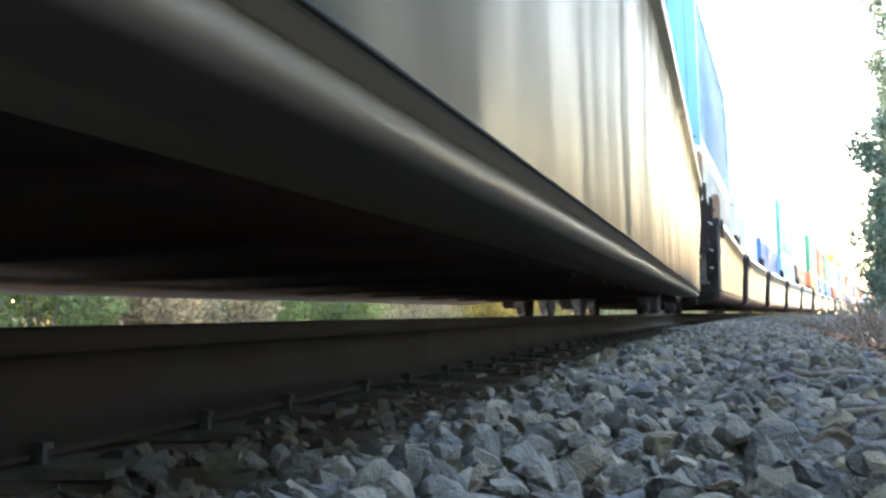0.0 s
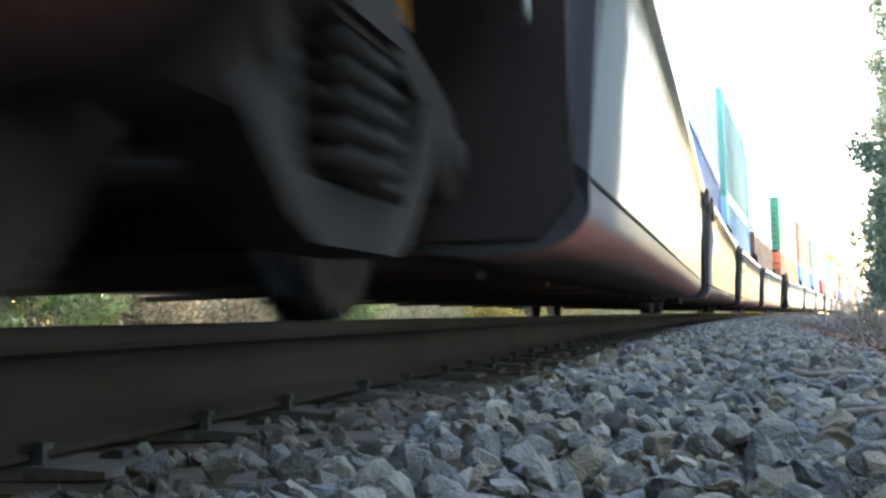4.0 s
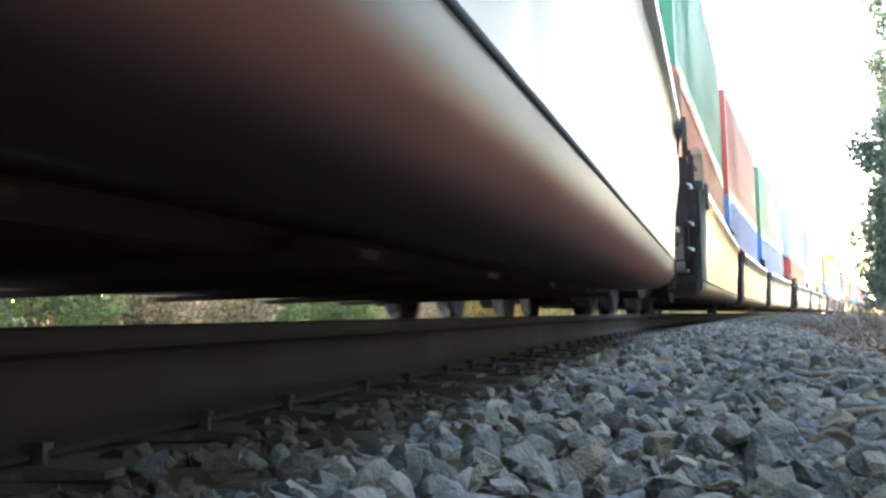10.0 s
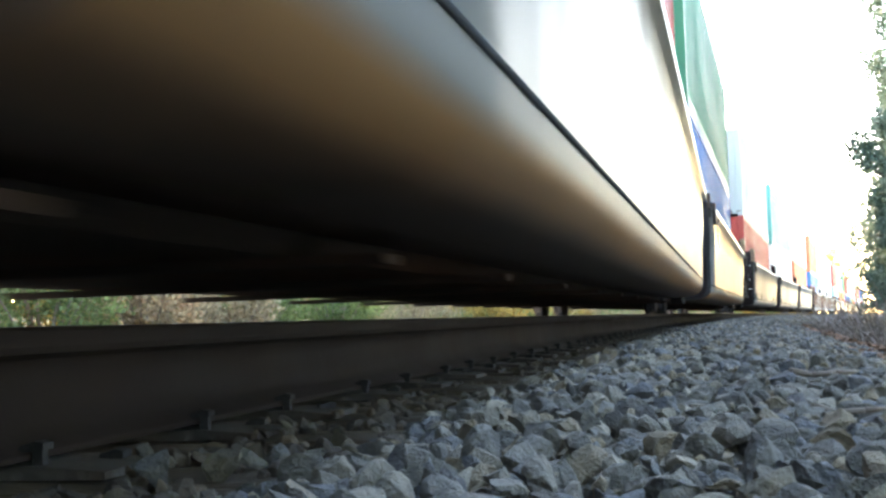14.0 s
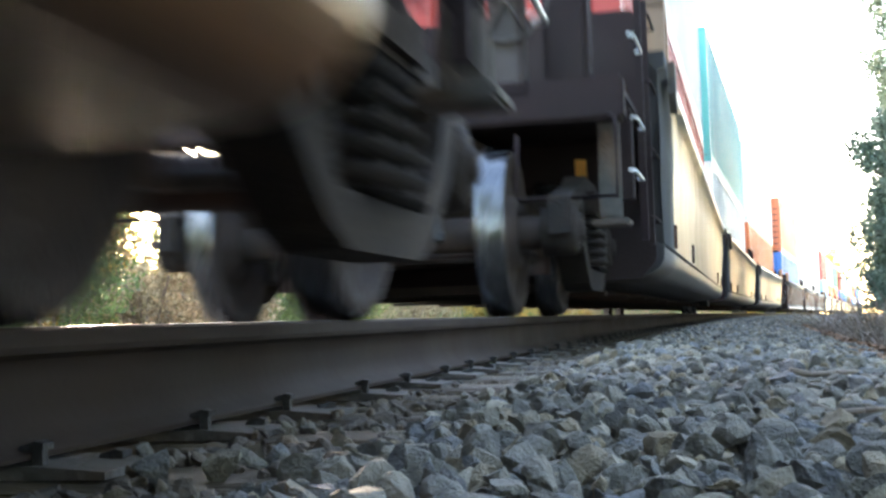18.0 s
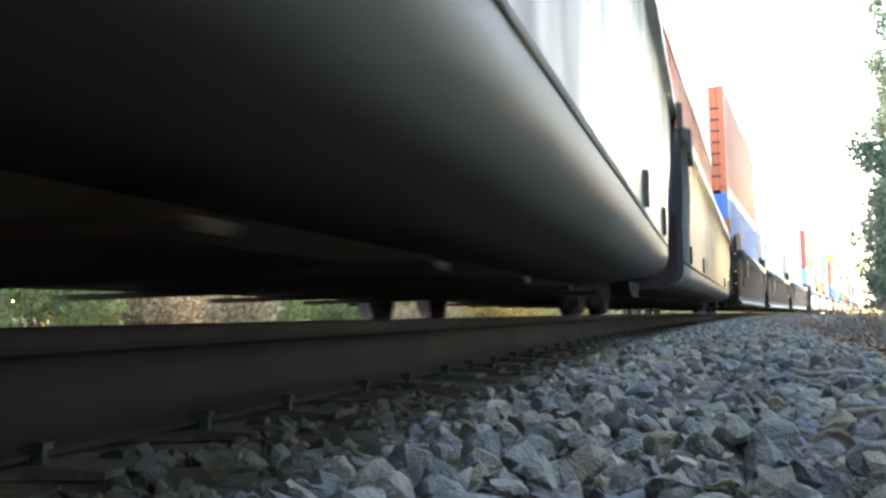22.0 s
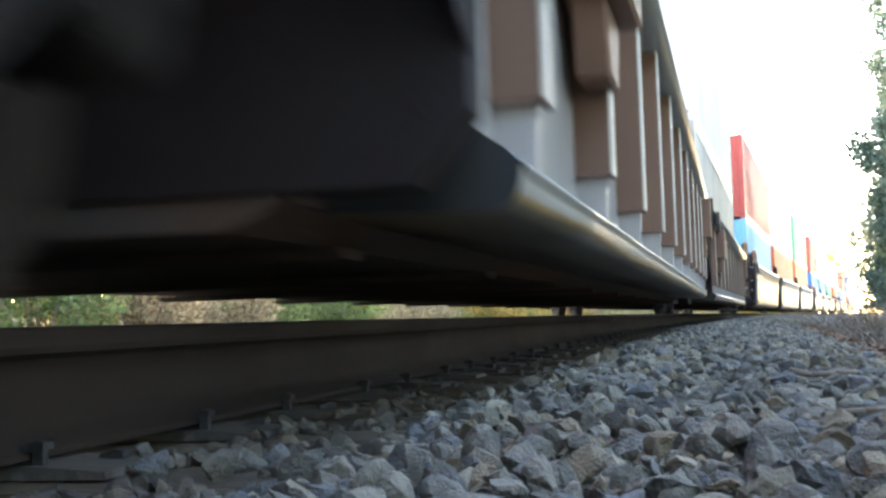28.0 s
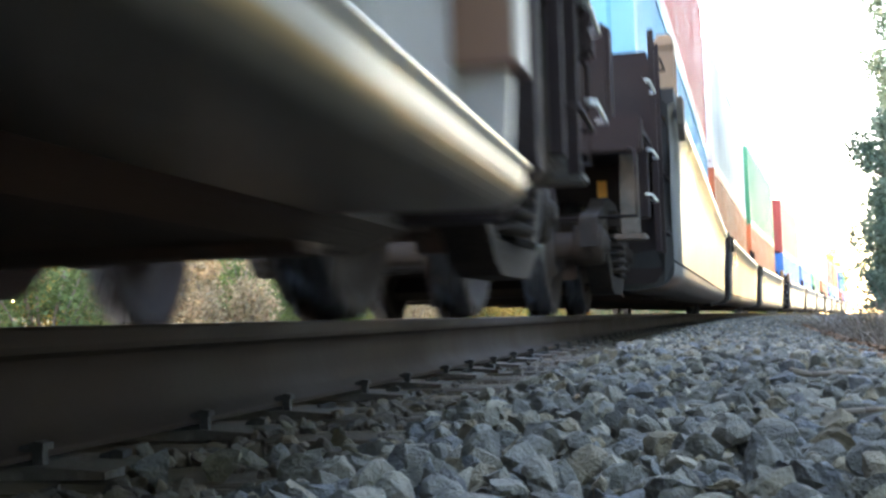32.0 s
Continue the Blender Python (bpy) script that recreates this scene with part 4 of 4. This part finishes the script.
    for k in ("r", "l"):
        part("side_wall", d["side_" + k], m, c, at=T((0, 0.15, 0)))
        part("bottom_rail", d["bottom_" + k], m, c)
        part("top_rail", d["top_" + k], m, c)
    part("roof", d["roof"], m, c)
    part("base", d["floor"], M_UNDER, c)
    for sx in (1, -1):
        for y, a in ((0.09, 0), (L - 0.09, math.pi)):
            part("corner_post", d["post"], m, c, at=T((sx * 1.13, y, 0)) @ Matrix.Rotation(a, 4, "Z"))
            for z in (0.062, H - 0.062):
                part("corner_casting", d["cast"], m, c, at=T((sx * 1.13, y, z)))
    part("end_wall", d["end"], m, c, at=T((0, 0.03, 0)))
    for k, sx in enumerate((1, -1)):
        dr = part("door", d["door"], m, c, at=T((0, L - 0.03, 0)) @ Matrix.Rotation(math.pi, 4, "Z") @ (T((0, 0, 0)) if sx > 0 else Matrix.Scale(-1, 4, (1, 0, 0))))
        part("lock_rods", d["rods"], M_GRAB, dr)
    if marked:
        for z in (H - 0.35, H - 0.75, H - 1.6):
            part("marking", d["mark"], M_GRAB, c, "white painted marking", at=T((0.45, -0.006, z)))
        for i in range(7):
            part("vent", d["vent"], M_SEAM, c, at=T((0.92, -0.006, 0.4 + 0.3 * i)))
    return c


# ---- the train: front corner at 0 s, style, front and rear, colours of the lower and the upper load ----
GREY = "weathered light grey well car unit with a smooth steel side"
TAN = "weathered tan well car unit with a smooth steel side"
DENT = "dull grey dented well car unit with a smooth steel side"
RIBB = "brown ribbed well car unit with upright side posts"
TUBE = "pale tan well car unit with a rounded lower edge"
UNITS = [
    (-19.6, "tube", 16.4, "joint", "joint", M_WELL_P, TUBE, "grey", "white"),
    (-0.6, "tube", 16.4, "joint", "coupler", M_WELL_P, TUBE, "white", "blue"),
    (23.5, "smooth", 12.75, "coupler", "joint", M_WELL, GREY, "white", "light blue"),
    (38.8, "smooth", 12.75, "joint", "joint", M_WELL, GREY, "white", "white"),
    (54.1, "smooth", 12.75, "joint", "joint", M_WELL, GREY, "blue", "white"),
    (69.4, "smooth", 12.75, "joint", "joint", M_WELL, GREY, "light blue", "teal"),
    (84.8, "smooth", 12.75, "joint", "coupler", M_WELL, GREY, "maroon", "white"),
    (104.4, "smooth_tan", 16.4, "coupler", "joint", M_WELL_B, TAN, "orange", "green"),
    (123.3, "smooth_tan", 16.4, "joint", "joint", M_WELL_B, TAN, "blue", "red"),
    (142.4, "smooth_tan", 16.4, "joint", "coupler", M_WELL_B, TAN, "blue", "green"),
    (166.1, "smooth_dent", 16.4, "coupler", "joint", M_WELL_D, DENT, "red", "grey"),
    (185.3, "smooth_dent", 16.4, "joint", "joint", M_WELL_D, DENT, "white", "teal"),
    (204.3, "smooth_dent", 16.4, "joint", "coupler", M_WELL_D, DENT, "orange", "white"),
    (227.6, "ribbed", 16.4, "coupler", "joint", M_WELL_C, RIBB, "blue", "orange"),
    (247.2, "ribbed", 16.4, "joint", "joint", M_WELL_C, RIBB, "grey", "white"),
    (266.7, "ribbed", 16.4, "joint", "coupler", M_WELL_C, RIBB, "grey", "white"),
    (290.0, "smooth", 16.4, "coupler", "joint", M_WELL, GREY, "light blue", "red"),
    (309.0, "smooth", 16.4, "joint", "joint", M_WELL, GREY, "orange", "white"),
    (328.0, "smooth", 16.4, "joint", "coupler", M_WELL, GREY, "orange", "green"),
    (351.2, "smooth_tan", 16.4, "coupler", "joint", M_WELL_B, TAN, "blue", "red"),
    (370.2, "smooth_tan", 16.4, "joint", "joint", M_WELL_B, TAN, "blue", "white"),
    (389.2, "smooth_tan", 16.4, "joint", "coupler", M_WELL_B, TAN, "green", "light blue"),
    (412.4, "smooth", 16.4, "coupler", "joint", M_WELL, GREY, "orange", "white"),
    (431.4, "smooth", 16.4, "joint", "joint", M_WELL, GREY, "blue", "red"),
    (450.4, "smooth", 16.4, "joint", "coupler", M_WELL, GREY, "white", "orange"),
    (473.6, "smooth_tan", 16.4, "coupler", "joint", M_WELL_B, TAN, "red", "blue"),
    (492.6, "smooth_tan", 16.4, "joint", "coupler", M_WELL_B, TAN, "blue", "green"),
]
MOVING = []          # (thing, its s at 0 s, the length over which it rides, lift)
_proto, _cont = {}, {}


def stock(store, key, make):
    if key in store:
        return copy_thing(store[key], Matrix())
    store[key] = make()
    return store[key]


def bogie_at(s):
    b = stock(_proto, "bogie", build_truck)
    MOVING.append((b, s, 0.0, 0.0))


for k, (s0, style, L, fr, re, paint, label, low, up) in enumerate(UNITS):
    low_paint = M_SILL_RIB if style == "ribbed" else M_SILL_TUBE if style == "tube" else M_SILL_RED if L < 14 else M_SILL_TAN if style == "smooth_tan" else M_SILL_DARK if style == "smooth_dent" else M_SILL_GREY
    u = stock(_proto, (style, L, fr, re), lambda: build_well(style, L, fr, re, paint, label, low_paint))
    tagged(u, label)
    MOVING.append((u, s0, L, 0.0))
    gap = s0 - (UNITS[k - 1][0] + UNITS[k - 1][2]) if k else 2.5
    bogie_at(s0 - (gap / 2 + (0.12 if style == "smooth_dent" else 0.03) if fr == "joint" else 1.10))
    if re == "coupler":
        bogie_at(s0 + L + (1.12 if L < 14 else 1.42))
    CL = 12.19 if L < 14 else 16.15
    for colour, H, z in ((low, 2.70 if L < 14 else 2.86, 0.305), (up, 2.86, 3.175 if L > 14 else 3.015)):
        c = stock(_cont, (CL, H, colour), lambda: build_container(CL, H, colour, colour in ("green", "orange")))
        MOVING.append((c, s0 + (L - CL) / 2, CL, z))


# ---- trees, shrubs and grass ----
def leaf_cloud(name, blobs, count, size, m, seed, droop=0.0):
    """Many small leaves scattered in and on the blobs (x, y, z, radius), thinned unevenly."""
    rng = np.random.default_rng(seed)
    vol = np.array([b[3] ** 2 for b in blobs])
    idx = rng.choice(len(blobs), count, p=vol / vol.sum())
    B = np.array(blobs)[idx]
    d = rng.normal(size=(count, 3))
    d /= np.linalg.norm(d, axis=1)[:, None]
    rad = B[:, 3] * (rng.random(count) ** 0.45) * rng.uniform(0.75, 1.15, count)
    c = B[:, :3] + d * rad[:, None] * np.array([1, 1, 0.85])
    a = rng.normal(size=(count, 3))
    a[:, 2] -= droop
    a /= np.linalg.norm(a, axis=1)[:, None]
    b = np.cross(a, rng.normal(size=(count, 3)))
    b /= np.linalg.norm(b, axis=1)[:, None]
    s = size * rng.uniform(0.6, 1.4, count)[:, None]
    v = np.stack([c - a * s, c + b * s * 0.45, c + a * s, c - b * s * 0.45], 1).reshape(-1, 3)
    me = bpy.data.meshes.new(name)
    me.from_pydata(v.tolist(), [], np.arange(count * 4).reshape(-1, 4).tolist())
    me.materials.append(m)
    return me


def tree_parts(height, spread, seed, leaf, leaves, size, low=0.25, column=False):
    rng = random.Random(seed)
    bm = bmesh.new()
    p, r, tips = Vector((0, 0, -0.3)), height * 0.022, []
    pts = [p]
    for i in range(6):
        p = p + Vector((rng.uniform(-0.12, 0.12) * spread * 0.5, rng.uniform(-0.12, 0.12) * spread * 0.5, height / 6.2))
        pts.append(p)
    for i, (a, b) in enumerate(zip(pts, pts[1:])):
        tube(bm, a, b, r * (1 - i / 6.6), 8, r * (1 - (i + 1) / 6.6))
    blobs = [(pts[-1].x, pts[-1].y, pts[-1].z, spread * 0.28)]
    for i in range(60 if column else 34):
        f = rng.uniform(low, 0.98)
        k = min(5, int(f * 6))
        base = pts[k].lerp(pts[k + 1], f * 6 - k)
        ang = rng.uniform(0, 6.28)
        reach = spread * (0.45 + 0.55 * math.sin(math.pi * min(1, 0.18 + (1 - f)))) * rng.uniform(0.55, 1.1)
        if column:
            reach = spread * rng.uniform(0.45, 1.0) * (1.0 - 0.35 * f)
        tip = base + Vector((math.cos(ang) * reach, math.sin(ang) * reach, reach * rng.uniform(0.1, 0.5)))
        mid = base.lerp(tip, 0.5) + Vector((0, 0, -0.06 * reach))
        tube(bm, base, mid, r * 0.30, 5, r * 0.18)
        tube(bm, mid, tip, r * 0.18, 5, r * 0.05)
        for q in (0.55, 0.8, 1.0):
            c = base.lerp(tip, q)
            blobs.append((c.x + rng.uniform(-0.2, 0.2), c.y + rng.uniform(-0.2, 0.2), c.z + rng.uniform(-0.1, 0.25), spread * (rng.uniform(0.14, 0.27) if column else rng.uniform(0.16, 0.34))))
    return mesh_of("trunk", bm, M_BARK), leaf_cloud("crown", blobs, leaves, size, leaf, seed)


TREES = {
    "dark": tree_parts(10.5, 1.9, 3, M_LEAF_D, 34000, 0.058, 0.09, True),
    "green": tree_parts(8.5, 2.6, 4, M_LEAF, 9000, 0.10, 0.12),
    "yellow": tree_parts(8.0, 2.4, 5, M_LEAF_Y, 7000, 0.10, 0.15),
}
TREE_LABEL = {"dark": "tall dark green tree with gaps in its crown beside the ballast", "green": "leafy green tree beyond the track",
              "yellow": "yellow autumn tree lit by the low sun"}


def plant_tree(kind, x, y, z, scale, turn):
    t = thing("tree", TREE_LABEL[kind], "tree", "trees along the line")
    part("trunk", TREES[kind][0], None, t)
    part("crown", TREES[kind][1], None, t)
    t.matrix_basis = Matrix.LocRotScale((x, y, z), Euler((0, 0, turn)), (scale, scale, scale))


def shrub_parts(seed, m, r, leaves, size):
    rng = random.Random(seed)
    bm = bmesh.new()
    blobs = []
    for i in range(12):
        a, q = rng.uniform(0, 6.28), r * rng.uniform(0.2, 0.8)
        tip = Vector((q * math.cos(a), q * math.sin(a), r * rng.uniform(0.5, 1.5)))
        tube(bm, (0, 0, -0.1), tip, 0.02, 5, 0.006)
        blobs.append((tip.x, tip.y, tip.z, r * rng.uniform(0.22, 0.42)))
        blobs.append((tip.x * 0.8, tip.y * 0.8, tip.z * 0.45, r * rng.uniform(0.22, 0.40)))
    return mesh_of("stem", bm, M_TWIG), leaf_cloud("foliage", blobs, leaves, size, m, seed)


SHRUBS = [shrub_parts(11, M_LEAF, 1.1, 6500, 0.034), shrub_parts(12, M_LEAF_Y, 1.0, 5500, 0.034), shrub_parts(13, M_STRAW, 0.9, 4500, 0.036), shrub_parts(14, M_LEAF, 1.3, 7000, 0.036)]
SHRUB_LABEL = ["leafy green shrub in low sunlight", "yellowing shrub in low sunlight", "dry tan brush beside the track", "tall green shrub in low sunlight"]
rng = random.Random(21)
for i in range(120):
    y = 4 + (i % 60) * 1.9 + rng.uniform(-0.8, 0.8)
    k = rng.choice((0, 0, 3)) if y < 21 else rng.choice((2, 2, 1)) if y < 28 else rng.choice((0, 3)) if y < 34 else rng.choice((1, 1, 2, 0)) if y < 52 else rng.choice((0, 1, 1, 2, 3))
    if (i >= 60 and 18 < y < 36 and i % 3) or (i < 60 and 13 < y < 21 and i % 2):
        continue
    sh = thing("shrub", SHRUB_LABEL[k], "shrub", "shrubs beyond the track")
    part("stem", SHRUBS[k][0], None, sh)
    part("foliage", SHRUBS[k][1], None, sh)
    sc = rng.uniform(1.0, 1.8) if i < 60 else rng.uniform(1.9, 2.8)
    m = on_track(y, (-7.5 if i < 60 else -12.5) - rng.uniform(0, 4.0), 0, cant=False)
    sh.matrix_basis = Matrix.LocRotScale((m.translation.x, m.translation.y, -0.85), Euler((0, 0, rng.uniform(0, 6.28))), (sc, sc, sc))
for i in range(44):
    y = 118 + i * 4.6
    m = on_track(y, -8.5 - rng.uniform(0, 3), 0, cant=False)
    k = (1, 0, 1, 3)[i % 4]
    sh = thing("shrub", SHRUB_LABEL[k], "shrub", "shrubs beyond the track")
    part("stem", SHRUBS[k][0], None, sh)
    part("foliage", SHRUBS[k][1], None, sh)
    sh.matrix_basis = Matrix.LocRotScale((m.translation.x, m.translation.y, -0.85), Euler((0, 0, i)), (2.6, 2.6, 2.6))
for i in range(34):
    y = -8 + i * 5.0 + rng.uniform(-2, 2)
    if 22 < y < 46 and i % 2:
        continue
    m = on_track(y, -14 - rng.uniform(0, 7), 0, cant=False)
    plant_tree(rng.choice(("green", "green", "yellow")), m.translation.x, m.translation.y, -0.8, rng.uniform(0.8, 1.25), rng.uniform(0, 6.28))
# out of view: added to hold off low sky light from the right
for i in range(16):
    k = (0, 3, 2, 0)[i % 4]
    sh = thing("shrub", SHRUB_LABEL[k], "shrub", "shrubs beside the camera's place")
    part("stem", SHRUBS[k][0], None, sh)
    part("foliage", SHRUBS[k][1], None, sh)
    sh.matrix_basis = Matrix.LocRotScale((7.0 + rng.uniform(-0.5, 0.8), -22 + 2.75 * i, -0.8), Euler((0, 0, rng.uniform(0, 6.28))), (1.5, 1.5, 1.4))
for x, y, k, sc in ((7.4, 33.5, 2, 1.3), (8.3, 40.0, 0, 2.0), (9.3, 47.0, 3, 1.9), (10.6, 56.0, 0, 2.3), (12.4, 66.0, 1, 2.3), (7.0, 29.0, 2, 1.1)):
    sh = thing("shrub", SHRUB_LABEL[k], "shrub", "shrubs at the foot of the trees")
    part("stem", SHRUBS[k][0], None, sh)
    part("foliage", SHRUBS[k][1], None, sh)
    sh.matrix_basis = Matrix.LocRotScale((x, y, -0.8), Euler((0, 0, x * y)), (sc, sc, sc))
# beside the ballast ahead and behind, and at the far end of the curve
for kind, x, y, sc, a in (("dark", 6.2, 26.5, 1.0, 0.6), ("dark", 7.3, 29.0, 1.2, 2.1), ("dark", 7.5, 33.0, 1.3, 4.0), ("dark", 8.6, 27.5, 1.1, 3.1), ("dark", 8.4, 37.0, 1.2, 5.1),
                          ("dark", 7.0, 31.2, 1.2, 1.4), ("dark", 9.4, 33.0, 1.2, 0.2), ("dark", 9.9, 40.0, 1.2, 2.9), ("dark", 12.5, 48, 1.1, 1.5), ("dark", 16.0, 62, 1.2, 5.5),
                          ("dark", 9.5, 50, 1.05, 0.9), ("dark", 10.3, 57, 1.12, 2.2), ("dark", 11.2, 64, 1.18, 3.7), ("dark", 12.0, 71, 1.22, 0.3),
                          ("dark", 12.6, 58, 1.2, 5.2), ("dark", 14.4, 70, 1.25, 2.6), ("dark", 11.4, 44, 1.2, 3.4),
                          # next four rows are out of view, added to block the sky's light
                          ("green", 8.4, 22.5, 0.95, 1.0), ("dark", 8.6, 18.5, 1.0, 1.0), ("green", 8.4, 14.5, 1.0, 0.2), ("dark", 10.8, 20.5, 1.2, 2.8), ("green", 11.2, 25.5, 1.3, 3.8),
                          ("dark", 8.2, 10.0, 1.0, 2.6), ("green", 8.4, 6.0, 1.0, 1.2), ("dark", 8.1, 2.0, 1.0, 0.1), ("dark", 11.5, 12.0, 1.2, 5.0), ("green", 8.4, -2.0, 1.1, 4.4), ("dark", 8.0, -6.0, 0.9, 3.3),
                          ("green", 8.3, -10.0, 1.2, 0.4), ("dark", 8.0, -14.5, 1.1, 5.3), ("green", 8.6, -19.0, 1.2, 2.0), 
                          ("dark", 11.2, -8.0, 1.3, 0.9), ("green", 5.0, -24.0, 1.3, 2.0), ("green", 9.0, -27.0, 1.4, 1.2), ("dark", 2.9, -30.0, 1.3, 1.9),
                          ("yellow", 17.0, 92.0, 0.7, 0.4), ("green", 21.5, 118.0, 0.9, 0.8),
                          ("yellow", 37.0, 400.0, 2.5, 1.0), ("yellow", 42.0, 425.0, 2.6, 2.4), ("green", 38.0, 250.0, 1.9, 0.3), ("yellow", 31.0, 390.0, 2.0, 3.0), ("green", 46.0, 240.0, 2.0, 4.0)):
    plant_tree(kind, x, y, -0.8, sc, a)


def blades(name, m, spec, seed, label):
    """Tufts of thin bent blades: (s0, s1, w0, w1, count, height)."""
    rng = np.random.default_rng(seed)
    V, F = [], []
    for s0, s1, w0, w1, n, h in spec:
        for _ in range(n):
            s, w = rng.uniform(s0, s1), rng.uniform(w0, w1)
            p = on_track(s, w, max(-0.80, bed_z(w)), cant=False).translation
            lean = rng.normal(size=2) * 0.35
            hh = h * rng.uniform(0.4, 1.2)
            wd = 0.006 + 0.006 * rng.random() + 0.0004 * s
            a = rng.uniform(0, 3.14)
            dx, dy = math.cos(a) * wd, math.sin(a) * wd
            b = len(V)
            V += [(p.x - dx, p.y - dy, p.z - 0.02), (p.x + dx, p.y + dy, p.z - 0.02),
                  (p.x + lean[0] * hh * 0.4 + dx * 0.7, p.y + lean[1] * hh * 0.4 + dy * 0.7, p.z + hh * 0.6), (p.x + lean[0] * hh * 0.4 - dx * 0.7, p.y + lean[1] * hh * 0.4 - dy * 0.7, p.z + hh * 0.6),
                  (p.x + lean[0] * hh, p.y + lean[1] * hh, p.z + hh)]
            F += [(b, b + 1, b + 2, b + 3), (b + 3, b + 2, b + 4)]
    me = bpy.data.meshes.new(name)
    me.from_pydata(V, [], F)
    me.materials.append(m)
    tagged(new(name, me), label, "grass", kind="stuff")


blades("dry_grass", M_STRAW, [(8, 60, -8.5, -5.5, 500, 0.45), (60, 120, -9, -5.5, 900, 1.0), (14, 40, 4.3, 7.0, 1600, 0.45), (40, 90, 4.5, 8.0, 1600, 0.5)], 31, "dry tan grass beside the ballast")
blades("green_grass", M_LEAF, [(8, 34, -9.5, -6.0, 600, 0.5), (34, 120, -9.5, -6.5, 1000, 0.9)], 32, "tall green grass in sunlight")


def twigs(spec, seed):
    rng = random.Random(seed)
    bm = bmesh.new()
    for s0, s1, w0, w1, n, ln in spec:
        for _ in range(n):
            s, w = rng.uniform(s0, s1), rng.uniform(w0, w1)
            p = on_track(s, w, max(-0.8, bed_z(w)) + 0.02, cant=False).translation
            for _ in range(rng.randint(2, 5)):
                d = Vector((rng.uniform(-1, 1), rng.uniform(-1, 1), rng.uniform(0.05, 1.1))).normalized() * ln * rng.uniform(0.4, 1.2)
                e = d.lerp(Vector((rng.uniform(-1, 1), rng.uniform(-1, 1), rng.uniform(-0.2, 0.6))) * ln * 0.5, 0.4)
                tube(bm, p, p + d, 0.012, 4, 0.008)
                tube(bm, p + d, p + d + e, 0.008, 4, 0.003)
    return mesh_of("dead_branches", bm, M_TWIG)


tagged(new("dead_branches", twigs([(13, 30, 3.2, 6.5, 420, 0.5), (30, 48, 4.2, 8.0, 120, 0.8), (9, 16, 3.2, 4.6, 34, 0.28)], 41)),
       "tangle of dry dead branches at the foot of the trees", "brush", kind="stuff")

# sticks lying on the stones
for s, w, ln, a, r in ((3.55, 2.06, 0.17, 0.25, 0.010), (2.2, 2.0, 0.12, 0.2, 0.007), (5.4, 2.45, 0.20, -0.5, 0.009), (7.2, 1.9, 0.25, 0.9, 0.010)):
    bm = bmesh.new()
    pts = [Vector((ln * (t - 0.5), 0.012 * math.sin(t * 5), 0.006 * math.cos(t * 7))) for t in (0, 0.35, 0.7, 1.0)]
    for i, (p, q) in enumerate(zip(pts, pts[1:])):
        tube(bm, p, q, r * (1 - 0.15 * i), 7, r * (0.85 - 0.15 * i))
    st = new("stick", mesh_of("stick", bm, M_TWIG))
    tagged(st, "dry broken stick lying on the crushed stone", "stick", "sticks on the ballast")
    st.matrix_basis = on_track(s, w, bed_z(w) + 0.078, cant=False) @ Matrix.Rotation(a, 4, "Z")

litter = np.random.default_rng(77)
V, F = [], []
for i in range(12000):
    s, w = (litter.uniform(7, 26), litter.uniform(2.5, 5.0)) if i < 2600 else (litter.uniform(12, 19), litter.uniform(3.2, 5.0)) if i < 5000 else (litter.uniform(6.0, 7.6), litter.uniform(2.48, 3.0)) if i < 5700 else (litter.uniform(8.5, 34), litter.uniform(2.95, 5.4))
    if i < 2600 and litter.random() > min(1.0, (w - 2.3) / 1.2) * (0.4 + 0.6 * math.sin(s * 1.3) ** 2):
        continue
    p = on_track(s, w, bed_z(w) + 0.05 + litter.uniform(0, 0.03), cant=False).translation
    a, r = litter.uniform(0, 6.28), litter.uniform(0.02, 0.05) * (0.5 if 5000 <= i < 5700 else 1.0)
    b = len(V)
    for k in range(4):
        V.append((p.x + r * math.cos(a + k * 1.57) * (1 if k % 2 else 0.5), p.y + r * math.sin(a + k * 1.57) * (1 if k % 2 else 0.5), p.z + litter.uniform(-0.012, 0.02)))
    F.append((b, b + 1, b + 2, b + 3))
me = bpy.data.meshes.new("leaf_litter")
me.from_pydata(V, [], F)
me.materials.append(M_LITTER)
tagged(new("leaf_litter", me), "rusty brown fallen leaves among the stones", "leaves", kind="stuff")


def motions():
    """The train rolls past at one speed along the curve; every wheelset turns with it."""
    wheel_rows = {}
    for yy in (-0.92, 0.92):
        wheel_rows[yy] = [(f / 30, Matrix.Translation((0, yy, WHEEL_R)) @ Matrix.Rotation(SPEED * f / 30 / WHEEL_R, 4, "X")) for f in range(0, 961, 2)]
    for ob, s0, length, lift in MOVING:
        rows = []
        for t in range(0, 33):
            s = s0 - SPEED * t
            a = on_track(s, 0, lift)
            if length:
                b = on_track(s + length, 0, lift)
                way = b.translation - a.translation
                h = math.atan2(way.x, way.y)
                m = Matrix.Translation(a.translation) @ Matrix.Rotation(-h, 4, "Z") @ Matrix.Rotation(CANT, 4, "Y")
            else:
                m = a
            rows.append((t, m))
        walk(ob, rows)
        for o in ob.children:
            if o.name.startswith("wheelset"):
                walk(o, wheel_rows[-0.92 if o.matrix_basis.translation.y < 0 else 0.92])


motions()
